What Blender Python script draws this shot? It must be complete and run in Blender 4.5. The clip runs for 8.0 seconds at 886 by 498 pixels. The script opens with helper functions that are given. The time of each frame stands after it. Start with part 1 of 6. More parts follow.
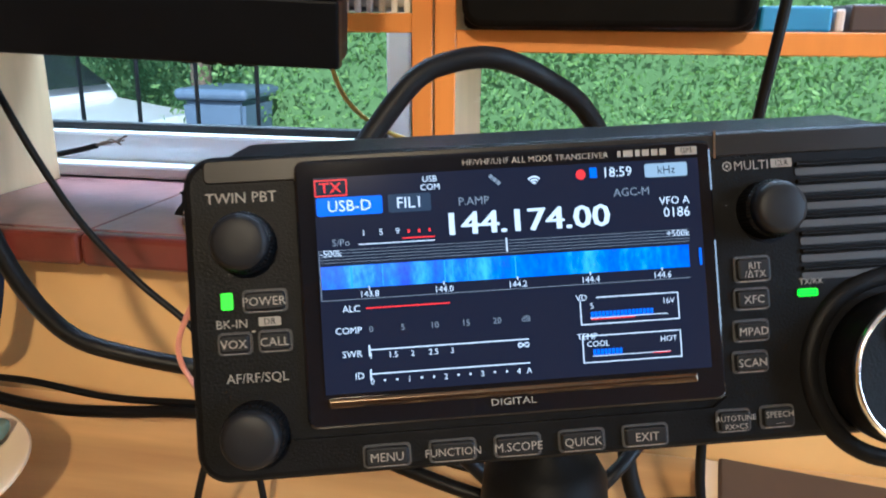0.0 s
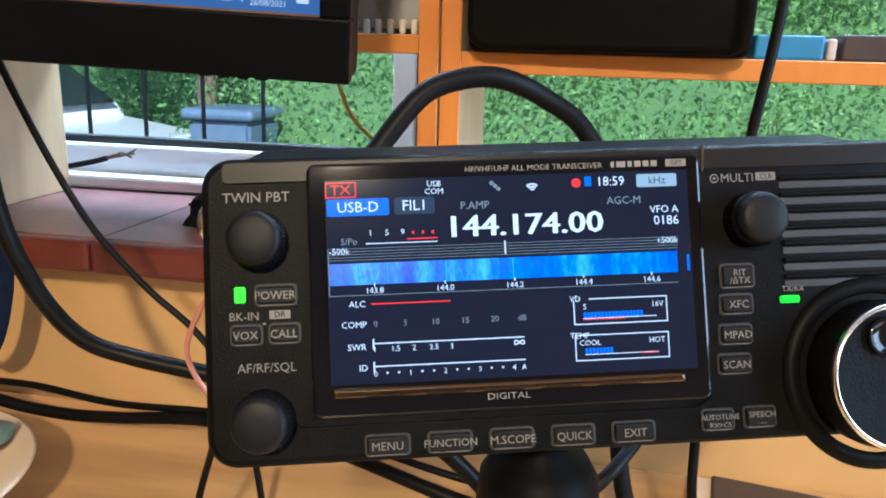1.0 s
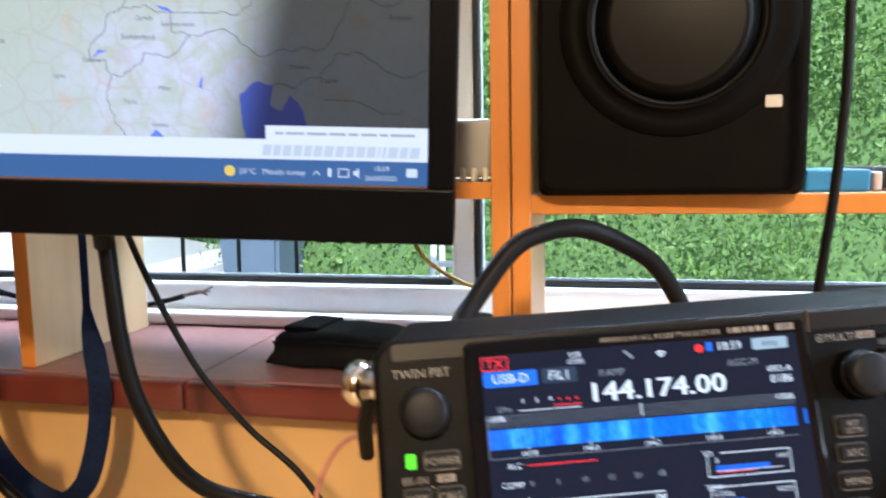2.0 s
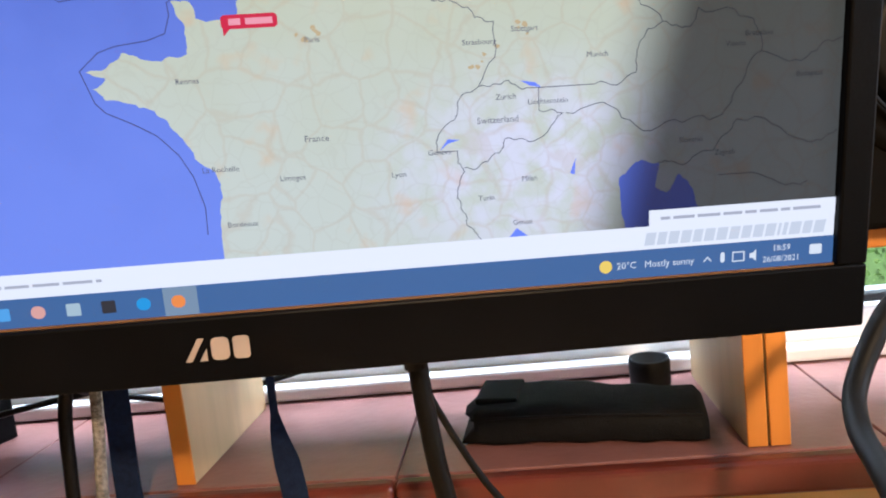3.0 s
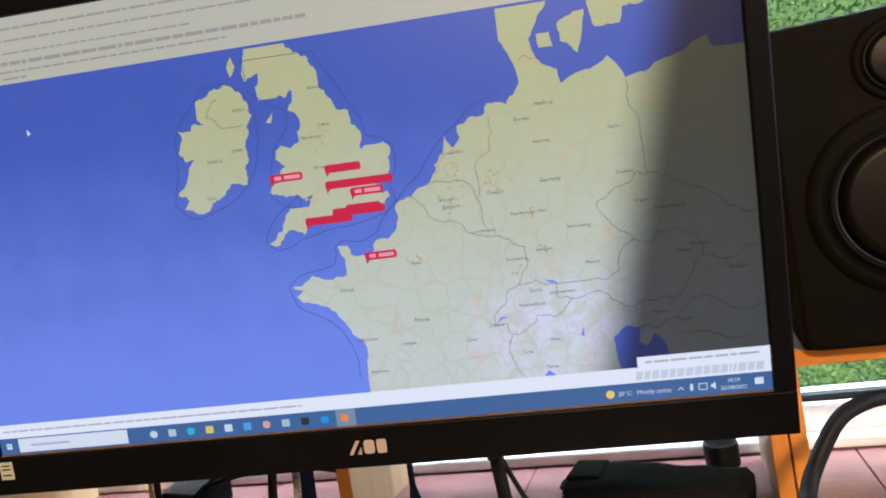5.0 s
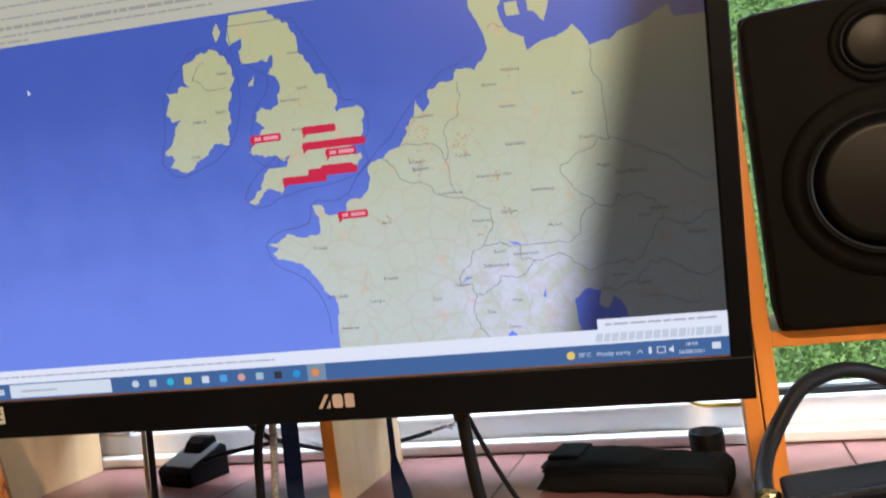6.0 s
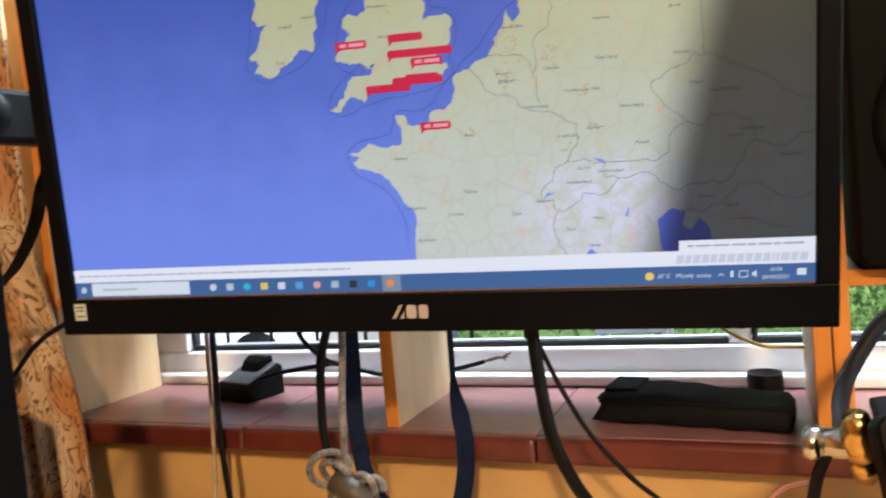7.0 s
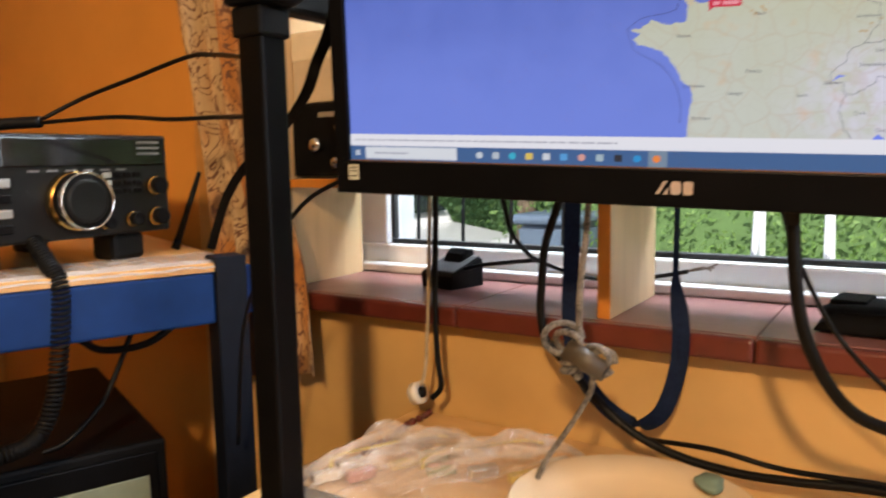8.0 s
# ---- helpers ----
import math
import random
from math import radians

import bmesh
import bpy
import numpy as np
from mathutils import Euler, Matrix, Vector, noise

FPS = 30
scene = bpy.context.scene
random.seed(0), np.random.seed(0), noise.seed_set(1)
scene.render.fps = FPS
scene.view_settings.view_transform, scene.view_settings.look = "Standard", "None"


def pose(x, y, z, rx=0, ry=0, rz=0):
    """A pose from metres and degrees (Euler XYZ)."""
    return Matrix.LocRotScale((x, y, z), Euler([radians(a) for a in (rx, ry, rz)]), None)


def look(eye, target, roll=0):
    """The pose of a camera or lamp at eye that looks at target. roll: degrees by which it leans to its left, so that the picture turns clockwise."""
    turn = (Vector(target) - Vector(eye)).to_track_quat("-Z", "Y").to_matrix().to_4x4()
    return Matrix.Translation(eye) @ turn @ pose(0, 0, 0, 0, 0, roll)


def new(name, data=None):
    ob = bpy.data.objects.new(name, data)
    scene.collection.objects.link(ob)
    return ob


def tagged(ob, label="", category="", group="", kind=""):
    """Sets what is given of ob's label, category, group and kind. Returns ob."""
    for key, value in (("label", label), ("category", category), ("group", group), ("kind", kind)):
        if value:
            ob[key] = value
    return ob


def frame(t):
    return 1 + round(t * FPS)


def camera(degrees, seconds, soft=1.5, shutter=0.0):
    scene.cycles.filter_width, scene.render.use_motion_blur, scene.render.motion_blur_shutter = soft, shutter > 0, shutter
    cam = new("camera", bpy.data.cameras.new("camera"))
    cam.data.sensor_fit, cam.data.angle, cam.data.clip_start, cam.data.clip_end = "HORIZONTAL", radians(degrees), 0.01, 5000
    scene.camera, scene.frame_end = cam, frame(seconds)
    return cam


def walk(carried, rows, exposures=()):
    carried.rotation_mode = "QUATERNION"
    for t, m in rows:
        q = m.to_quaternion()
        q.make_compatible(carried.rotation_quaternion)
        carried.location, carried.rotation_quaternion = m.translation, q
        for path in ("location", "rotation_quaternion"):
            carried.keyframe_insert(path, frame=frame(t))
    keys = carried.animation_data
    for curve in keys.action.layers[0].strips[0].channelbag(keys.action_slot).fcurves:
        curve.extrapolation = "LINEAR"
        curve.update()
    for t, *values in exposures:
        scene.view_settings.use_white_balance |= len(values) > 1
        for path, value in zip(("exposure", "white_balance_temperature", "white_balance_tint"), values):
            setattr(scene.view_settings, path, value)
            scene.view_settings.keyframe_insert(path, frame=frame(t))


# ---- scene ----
cam = camera(61.4, 8.0, soft=1.9, shutter=0.35)
PATH = [
    (0, (0.4608, -0.4398, 1.0294), (0.1059, 1.4472, 0.4698), 0.46),
    (0.5, (0.4589, -0.456, 1.0338), (0.0924, 1.4455, 0.534), 2.11),
    (1, (0.4629, -0.4519, 1.0265), (0.1012, 1.4515, 0.5302), 1.63),
    (1.2, (0.4633, -0.4605, 1.0314), (0.0912, 1.4559, 0.5966), 2.11),
    (2.3, (0.3848, -0.4885, 1.0704), (-0.0094, 1.461, 0.8608), -3.45),
    (2.5, (0.3291, -0.491, 1.0871), (0.0154, 1.472, 0.8676), -5.92),
    (3, (0.2301, -0.4567, 1.1018), (0.0255, 1.5162, 0.8453), -6.32),
    (3.5, (0.2425, -0.4655, 1.0943), (0.0729, 1.5131, 0.8571), -5.52),
    (4, (0.27, -0.501, 1.122), (-0.0108, 1.4743, 0.983), -7.47),
    (4.5, (0.3053, -0.5667, 1.1373), (-0.2424, 1.3568, 1.1503), -8.93),
    (4.7, (0.3046, -0.6028, 1.1657), (-0.272, 1.3113, 1.1051), -9.33),
    (5.8, (0.3482, -0.616, 1.1264), (-0.3052, 1.2736, 1.1771), -7.95),
    (6, (0.3483, -0.6159, 1.1212), (-0.3163, 1.2704, 1.1386), -7.6),
    (6.5, (0.3358, -0.614, 1.1074), (-0.3529, 1.2632, 1.0676), -6.61),
    (7, (0.3204, -0.626, 1.1002), (-0.4446, 1.2194, 1.0023), -5.1),
    (7.5, (0.2893, -0.6599, 1.0783), (-0.6396, 1.1045, 0.923), -3.06),
    (8, (0.2536, -0.6974, 1.0595), (-0.8202, 0.9733, 0.8236), -1.1),
]
walk(cam, [(t, look(eye, target, roll)) for t, eye, target, roll in PATH], exposures=[(0, 1.0, 4800, 3), (1.2, 1.0, 4800, 3), (2.5, 1.15, 5700, 9), (3.5, 0.95, 5700, 9), (6.5, 0.9, 5800, 10), (7.5, 0.87, 6150, 10), (8, 0.82, 6350, 11)])

# ---- light ----
world = bpy.data.worlds.new("sky")
scene.world = world
world.use_nodes = True
wn = world.node_tree
sky = wn.nodes.new("ShaderNodeTexSky")
sky.sky_type, sky.sun_disc = "NISHITA", False
SUN_EL, SUN_AZ = radians(32), radians(155)
sky.sun_elevation, sky.sun_rotation = SUN_EL, SUN_AZ
wn.links.new(sky.outputs[0], wn.nodes["Background"].inputs[0])
wn.nodes["Background"].inputs[1].default_value = 0.15
sun = new("sun", bpy.data.lights.new("sun", "SUN"))
sun.data.energy, sun.data.angle, sun.data.color = 5.0, radians(0.6), (1.0, 0.93, 0.82)
sun_from = Vector((math.sin(SUN_AZ) * math.cos(SUN_EL), math.cos(SUN_AZ) * math.cos(SUN_EL), math.sin(SUN_EL)))
sun.matrix_world = look(sun_from * 30, (0, 0, 0))


def area(name, eye, target, sx, sy, watts, colour):
    l = bpy.data.lights.new(name, "AREA")
    l.shape, l.size, l.size_y, l.energy, l.color = "RECTANGLE", sx, sy, watts, colour
    ob = new(name, l)
    ob.matrix_world = look(eye, target)
    return ob


lamp = bpy.data.lights.new("ceiling_spot", "SPOT")
lamp.energy, lamp.color, lamp.spot_size, lamp.spot_blend, lamp.shadow_soft_size = 100.0, (1.0, 0.66, 0.34), radians(76), 0.8, 0.07
lamp_ob = new("ceiling_spot", lamp)
lamp_ob.matrix_world = look((0.68, -2.0, 2.0), (0.16, 0.0, 0.84))
area("window_daylight", (0.4, 0.46, 1.86), (0.35, -0.7, 0.75), 1.8, 0.45, 27.0, (0.85, 0.94, 1.0))
# unseen area lamp added at the east wall for cool fill light
area("side_fill_daylight", (2.24, -0.72, 1.45), (0.2, -0.35, 0.95), 0.8, 1.0, 16.0, (0.84, 0.92, 1.0))


# ---- materials ----
def material(name, colour, rough=0.5, metal=0.0, vary=0.12, scale=40.0, bump=0.0, bump_scale=200.0, spec=0.5, coat=0.0, stretch=(1, 1, 1), second=None):
    """A surface with a broad stain and a fine grain over its base colour."""
    m = bpy.data.materials.new(name)
    m.use_nodes = True
    nt = m.node_tree
    b = nt.nodes["Principled BSDF"]
    b.inputs["Roughness"].default_value = rough
    b.inputs["Metallic"].default_value = metal
    b.inputs["Specular IOR Level"].default_value = spec
    b.inputs["Coat Weight"].default_value = coat
    b.inputs["Coat Roughness"].default_value = 0.08
    co = nt.nodes.new("ShaderNodeTexCoord")
    mp = nt.nodes.new("ShaderNodeMapping")
    mp.inputs["Scale"].default_value = stretch
    nt.links.new(co.outputs["Object"], mp.inputs[0])
    n1 = nt.nodes.new("ShaderNodeTexNoise")
    n1.inputs["Scale"].default_value, n1.inputs["Detail"].default_value = scale, 6
    n2 = nt.nodes.new("ShaderNodeTexNoise")
    n2.inputs["Scale"].default_value, n2.inputs["Detail"].default_value = scale * 0.13, 3
    add = nt.nodes.new("ShaderNodeMath")
    add.operation = "ADD"
    ramp = nt.nodes.new("ShaderNodeValToRGB")
    dark = second or tuple(c * (1 - 2.2 * vary) for c in colour)
    light = tuple(min(1, c * (1 + vary)) for c in colour)
    ramp.color_ramp.elements[0].position, ramp.color_ramp.elements[1].position = 0.32, 0.68
    ramp.color_ramp.elements[0].color, ramp.color_ramp.elements[1].color = (*dark, 1), (*light, 1)
    half = nt.nodes.new("ShaderNodeMath")
    half.operation, half.inputs[1].default_value = "MULTIPLY", 0.5
    for n in (n1, n2):
        nt.links.new(mp.outputs[0], n.inputs["Vector"])
    nt.links.new(n1.outputs[0], add.inputs[0])
    nt.links.new(n2.outputs[0], add.inputs[1])
    nt.links.new(add.outputs[0], half.inputs[0])
    nt.links.new(half.outputs[0], ramp.inputs[0])
    nt.links.new(ramp.outputs[0], b.inputs["Base Color"])
    if bump:
        bn = nt.nodes.new("ShaderNodeTexNoise")
        bn.inputs["Scale"].default_value, bn.inputs["Detail"].default_value = bump_scale, 4
        nt.links.new(mp.outputs[0], bn.inputs["Vector"])
        bu = nt.nodes.new("ShaderNodeBump")
        bu.inputs["Strength"].default_value, bu.inputs["Distance"].default_value = bump, 0.002
        nt.links.new(bn.outputs[0], bu.inputs["Height"])
        nt.links.new(bu.outputs[0], b.inputs["Normal"])
    return m


def glow(name, colour, strength=1.0, rough=0.1):
    m = bpy.data.materials.new(name)
    m.use_nodes = True
    b = m.node_tree.nodes["Principled BSDF"]
    b.inputs["Base Color"].default_value = (0.01, 0.01, 0.01, 1)
    b.inputs["Roughness"].default_value = rough
    b.inputs["Specular IOR Level"].default_value = 0.12
    b.inputs["Emission Color"].default_value = (*colour, 1)
    b.inputs["Emission Strength"].default_value = strength
    return m


M_WALL = material("orange_paint", (0.62, 0.27, 0.045), 0.62, vary=0.07, scale=9, bump=0.25, bump_scale=60)
M_UNDER = material("honey_paint", (0.63, 0.39, 0.14), 0.42, vary=0.13, scale=7, bump=0.3, bump_scale=40)
M_CEIL = material("white_ceiling_paint", (0.78, 0.76, 0.72), 0.8, vary=0.03, scale=6)
M_FLOOR = material("brown_carpet", (0.10, 0.065, 0.045), 0.95, vary=0.2, scale=120, bump=0.6, bump_scale=400)
M_SILL = material("red_quarry_tile", (0.235, 0.105, 0.095), 0.34, vary=0.16, scale=26, bump=0.15, bump_scale=120, second=(0.155, 0.072, 0.066))
M_LIP = material("red_tile_edge", (0.115, 0.022, 0.014), 0.28, vary=0.2, scale=30, bump=0.1)
M_GROUT = material("red_grout", (0.16, 0.07, 0.06), 0.9)
M_UPVC = material("white_upvc", (0.84, 0.86, 0.88), 0.35, vary=0.04, scale=20)
M_GASKET = material("black_gasket", (0.02, 0.02, 0.022), 0.6)
M_EDGE = material("orange_beech_edging", (0.60, 0.22, 0.03), 0.4, vary=0.1, scale=60, stretch=(1, 1, 0.08))
M_PALE = material("pale_birch_veneer", (0.58, 0.41, 0.225), 0.45, vary=0.1, scale=50, stretch=(1, 1, 0.1), bump=0.05)
M_DESK = material("worn_pine_desk", (0.66, 0.42, 0.17), 0.28, vary=0.28, scale=30, stretch=(0.12, 1, 1), bump=0.3, bump_scale=30, second=(0.36, 0.19, 0.07))
M_BLACK = material("black_plastic", (0.005, 0.005, 0.0055), 0.5, vary=0.2, scale=60, spec=0.08, bump=0.06, bump_scale=900)
M_BEZEL = material("satin_black_bezel", (0.0035, 0.0035, 0.004), 0.4, vary=0.15, spec=0.07, scale=30, bump=0.04, bump_scale=700)
M_SPEAK = material("black_vinyl", (0.0042, 0.0034, 0.0026), 0.6, vary=0.2, scale=50, spec=0.05, bump=0.04, bump_scale=600)
M_CONE = material("speaker_cone", (0.0036, 0.0033, 0.0030), 0.4, spec=0.15, vary=0.2, scale=40)
M_RUBBER = material("black_rubber", (0.006, 0.006, 0.0065), 0.5, vary=0.2, scale=80, spec=0.15)
M_CABLE = material("black_cable_jacket", (0.005, 0.005, 0.0055), 0.42, vary=0.2, scale=80, spec=0.15)
M_NAVY = material("navy_webbing", (0.008, 0.015, 0.04), 0.8, vary=0.25, scale=300, bump=0.5, bump_scale=1200, spec=0.1)
M_CLOTH = material("black_nylon", (0.004, 0.004, 0.0045), 0.8, vary=0.3, scale=90, bump=0.4, bump_scale=700, spec=0.2)
M_ROPE = material("grey_braided_cord", (0.24, 0.22, 0.20), 0.8, vary=0.45, scale=420, bump=0.8, bump_scale=900)
M_WHITE = material("off_white_plastic", (0.70, 0.66, 0.58), 0.4, vary=0.06, scale=20)
M_CREAM = material("cream_glaze", (0.80, 0.64, 0.44), 0.25, vary=0.05, scale=12)
M_GOLD = material("gold_plated_metal", (0.85, 0.55, 0.16), 0.2, metal=1, vary=0.1)
M_CHROME = material("nickel_plated_metal", (0.75, 0.74, 0.72), 0.16, metal=1, vary=0.06)
M_STEEL = material("silver_aluminium", (0.55, 0.55, 0.54), 0.35, metal=0.8, vary=0.08)
M_BLUE = material("blue_powder_coat", (0.006, 0.034, 0.16), 0.5, vary=0.15, scale=30, spec=0.15)
M_TAN = material("tan_string", (0.42, 0.34, 0.23), 0.7, vary=0.15, scale=200)
M_YELLOW = material("yellow_cable", (0.55, 0.42, 0.05), 0.45)
M_PINK = material("pink_wire", (0.50, 0.22, 0.18), 0.45)


# ---- geometry helpers ----
def part(name, bm, mat, parent, label="", kind=""):
    """Links a bmesh as one mesh object under parent."""
    me = bpy.data.meshes.new(name)
    bm.to_mesh(me)
    bm.free()
    for m in (mat if isinstance(mat, (list, tuple)) else [mat]):
        me.materials.append(m)
    ob = new(name, me)
    if parent is not None:
        ob.parent = parent
    return tagged(ob, label, kind=kind)


def thing(name, m, label, category, group="", kind=""):
    ob = new(name)
    ob.empty_display_size = 0.02
    ob.matrix_world = m
    return tagged(ob, label, category, group, kind)


def smooth(ob):
    ob.data.polygons.foreach_set("use_smooth", [True] * len(ob.data.polygons))
    return ob


def box(bm, x0, x1, y0, y1, z0, z1, bevel=0.0, seg=2):
    r = bmesh.ops.create_cube(bm, size=1.0)
    vs = r["verts"]
    bmesh.ops.transform(bm, verts=vs, matrix=Matrix.LocRotScale(((x0 + x1) / 2, (y0 + y1) / 2, (z0 + z1) / 2), None, (x1 - x0, y1 - y0, z1 - z0)))
    if bevel:
        es = list({e for v in vs for e in v.link_edges})
        bmesh.ops.bevel(bm, geom=es, offset=bevel, segments=seg, affect="EDGES", profile=0.5)
    return bm


def cyl(bm, p0, p1, r0, r1=None, n=24, caps=True):
    p0, p1 = Vector(p0), Vector(p1)
    d = p1 - p0
    m = Matrix.Translation((p0 + p1) / 2) @ d.to_track_quat("Z", "Y").to_matrix().to_4x4()
    bmesh.ops.create_cone(bm, cap_ends=caps, segments=n, radius1=r0, radius2=r0 if r1 is None else r1, depth=d.length, matrix=m)
    return bm


def lathe(bm, profile, n=40, m=Matrix(), caps=True):
    """Turns (radius, height) pairs round the z axis."""
    rings = []
    for r, h in profile:
        rings.append([bm.verts.new(m @ Vector((r * math.cos(2 * math.pi * k / n), r * math.sin(2 * math.pi * k / n), h))) for k in range(n)])
    for a, b in zip(rings, rings[1:]):
        for k in range(n):
            bm.faces.new((a[k], a[(k + 1) % n], b[(k + 1) % n], b[k]))
    if caps:
        bm.faces.new(rings[0][::-1])
        bm.faces.new(rings[-1])
    return bm


def spline(points, per=8):
    """A smooth line through points."""
    p = [Vector(q) for q in points]
    p = [2 * p[0] - p[1]] + p + [2 * p[-1] - p[-2]]
    out = []
    for i in range(1, len(p) - 2):
        for k in range(per):
            t = k / per
            out.append(0.5 * (2 * p[i] + (p[i + 1] - p[i - 1]) * t + (2 * p[i - 1] - 5 * p[i] + 4 * p[i + 1] - p[i + 2]) * t * t
                              + (3 * p[i] - p[i - 1] - 3 * p[i + 1] + p[i + 2]) * t ** 3))
    out.append(p[-2])
    return out


def tube(bm, points, r, n=10, per=8, flat=None, side=(1, 0, 0)):
    """A round cable, or a flat strap where flat gives its thickness (r is half the width, turned to side)."""
    line = spline(points, per)
    ref = Vector((0.31, 0.2, 0.93)).normalized()
    rings = []
    width = r
    for i, c in enumerate(line):
        r = width(i / (len(line) - 1)) if callable(width) else width
        d = (line[min(i + 1, len(line) - 1)] - line[max(i - 1, 0)]).normalized()
        u = Vector(side) if flat else (ref - d * ref.dot(d))
        u = (u - d * u.dot(d)).normalized()
        ref = u
        w = d.cross(u)
        if flat:
            rings.append([bm.verts.new(c + u * a * r + w * b * flat / 2) for a, b in ((-1, -1), (1, -1), (1, 1), (-1, 1))])
        else:
            rings.append([bm.verts.new(c + (u * math.cos(2 * math.pi * k / n) + w * math.sin(2 * math.pi * k / n)) * r) for k in range(n)])
    for a, b in zip(rings, rings[1:]):
        for k in range(len(a)):
            bm.faces.new((a[k], a[(k + 1) % len(a)], b[(k + 1) % len(a)], b[k]))
    bm.faces.new(rings[0][::-1])
    bm.faces.new(rings[-1])
    return bm


def cable(name, points, r, mat, label, category="cable", **kw):
    ob = part(name, tube(bmesh.new(), points, r, **kw), mat, None, label)
    return smooth(tagged(ob, category=category)) if "flat" not in kw else tagged(ob, category=category)


def plate(bm, pts, y, thick=0.0):
    """A flat polygon in the x-z plane at depth y, facing -y."""
    f = bm.faces.new([bm.verts.new((x, y, z)) for x, z in pts])
    f.normal_update()
    if f.normal.y > 0:
        f.normal_flip()
    bmesh.ops.triangulate(bm, faces=[f])
    return bm


def rect(bm, x0, x1, z0, z1, y):
    return plate(bm, [(x0, z0), (x1, z0), (x1, z1), (x0, z1)], y)


def rounded(x0, x1, z0, z1, r, n=5):
    pts = []
    for cx, cz, a in ((x1 - r, z0 + r, -90), (x1 - r, z1 - r, 0), (x0 + r, z1 - r, 90), (x0 + r, z0 + r, 180)):
        pts += [(cx + r * math.cos(radians(a + 90 * k / n)), cz + r * math.sin(radians(a + 90 * k / n))) for k in range(n + 1)]
    return pts


def slab(bm, pts, y0, y1, bevel=0.0, seg=2):
    """A polygon of the x-z plane drawn out from y0 (front) to y1 (back), front edge bevelled."""
    a = [bm.verts.new((x, y0, z)) for x, z in pts]
    b = [bm.verts.new((x, y1, z)) for x, z in pts]
    front = bm.faces.new(a)
    bm.faces.new(b[::-1])
    for i in range(len(a)):
        bm.faces.new((a[i], b[i], b[(i + 1) % len(a)], a[(i + 1) % len(a)]))
    bmesh.ops.recalc_face_normals(bm, faces=bm.faces[:])
    if bevel:
        bmesh.ops.bevel(bm, geom=list(front.edges), offset=bevel, segments=seg, affect="EDGES", profile=0.5)
    return bm


def stroke(bm, pts, w, y):
    """A thin flat line through x-z points."""
    for (x0, z0), (x1, z1) in zip(pts, pts[1:]):
        d = math.hypot(x1 - x0, z1 - z0)
        if d > 1e-6:
            nx, nz, ex, ez = -(z1 - z0) / d * w / 2, (x1 - x0) / d * w / 2, (x1 - x0) / d * w / 4, (z1 - z0) / d * w / 4
            plate(bm, [(x0 - ex + nx, z0 - ez + nz), (x0 - ex - nx, z0 - ez - nz), (x1 + ex - nx, z1 + ez - nz), (x1 + ex + nx, z1 + ez + nz)], y)
    return bm


def words(bm, text, x, z, size, y, align="LEFT", wide=1.0):
    """Lettering in the x-z plane, facing -y; size is the height of a capital."""
    cu = bpy.data.curves.new("lettering", "FONT")
    cu.body, cu.size, cu.align_x, cu.align_y, cu.resolution_u = text, size / 0.69, align, "BOTTOM_BASELINE", 2
    ob = bpy.data.objects.new("lettering", cu)
    me = ob.to_mesh()
    base = len(bm.verts)
    bm.verts.ensure_lookup_table()
    vs = [bm.verts.new((x + v.co.x * wide, y, z + v.co.y)) for v in me.vertices]
    for p in me.polygons:
        try:
            bm.faces.new([vs[i] for i in p.vertices])
        except ValueError:
            pass
    ob.to_mesh_clear()
    bpy.data.objects.remove(ob)
    bpy.data.curves.remove(cu)
    return bm


# ---- structure ----
SILL, DESK = 0.90, 0.765
WX0, WX1, WZ1 = -0.62, 1.5, 2.0


def structure(name, bm, mat, label):
    return tagged(part(name, bm, mat, None, label), kind="structure", category=name.split("_")[0])


structure("floor", box(bmesh.new(), -1.3, 2.3, -5.2, 0.3, -0.1, 0), M_FLOOR, "brown carpeted floor of the small room")
structure("ceiling", box(bmesh.new(), -1.3, 2.3, -5.2, 0.3, 2.4, 2.5), M_CEIL, "plain white painted ceiling")
structure("wall_west", box(bmesh.new(), -1.31, -1.2, -5.2, 0.3, 0, 2.4), M_WALL, "bright orange painted plaster wall")
bm = bmesh.new()
box(bm, 2.2, 2.31, -5.2, -1.2, 0, 2.4)
box(bm, 2.2, 2.31, -0.24, 0.3, 0, 2.4)
box(bm, 2.2, 2.31, -1.2, -0.24, 0, 0.9)
box(bm, 2.2, 2.31, -1.2, -0.24, 2.0, 2.4)
structure("wall_east", bm, M_WALL, "plain orange painted plaster wall")
structure("wall_south", box(bmesh.new(), -1.2, 2.2, -5.21, -5.1, 0, 2.4), M_WALL, "plain orange painted wall facing the window")
bm = bmesh.new()
box(bm, -1.2, WX0, 0.016, 0.31, 0, 2.4)
box(bm, WX1, 2.2, 0.016, 0.31, 0, 2.4)
box(bm, WX0, WX1, 0.016, 0.31, WZ1, 2.4)
structure("wall_north", bm, M_WALL, "orange painted window wall round the opening")
structure("wall_north_lower", box(bmesh.new(), WX0, WX1, 0.016, 0.31, 0, SILL - 0.027), M_UNDER, "honey coloured glossy wall below the window sill")

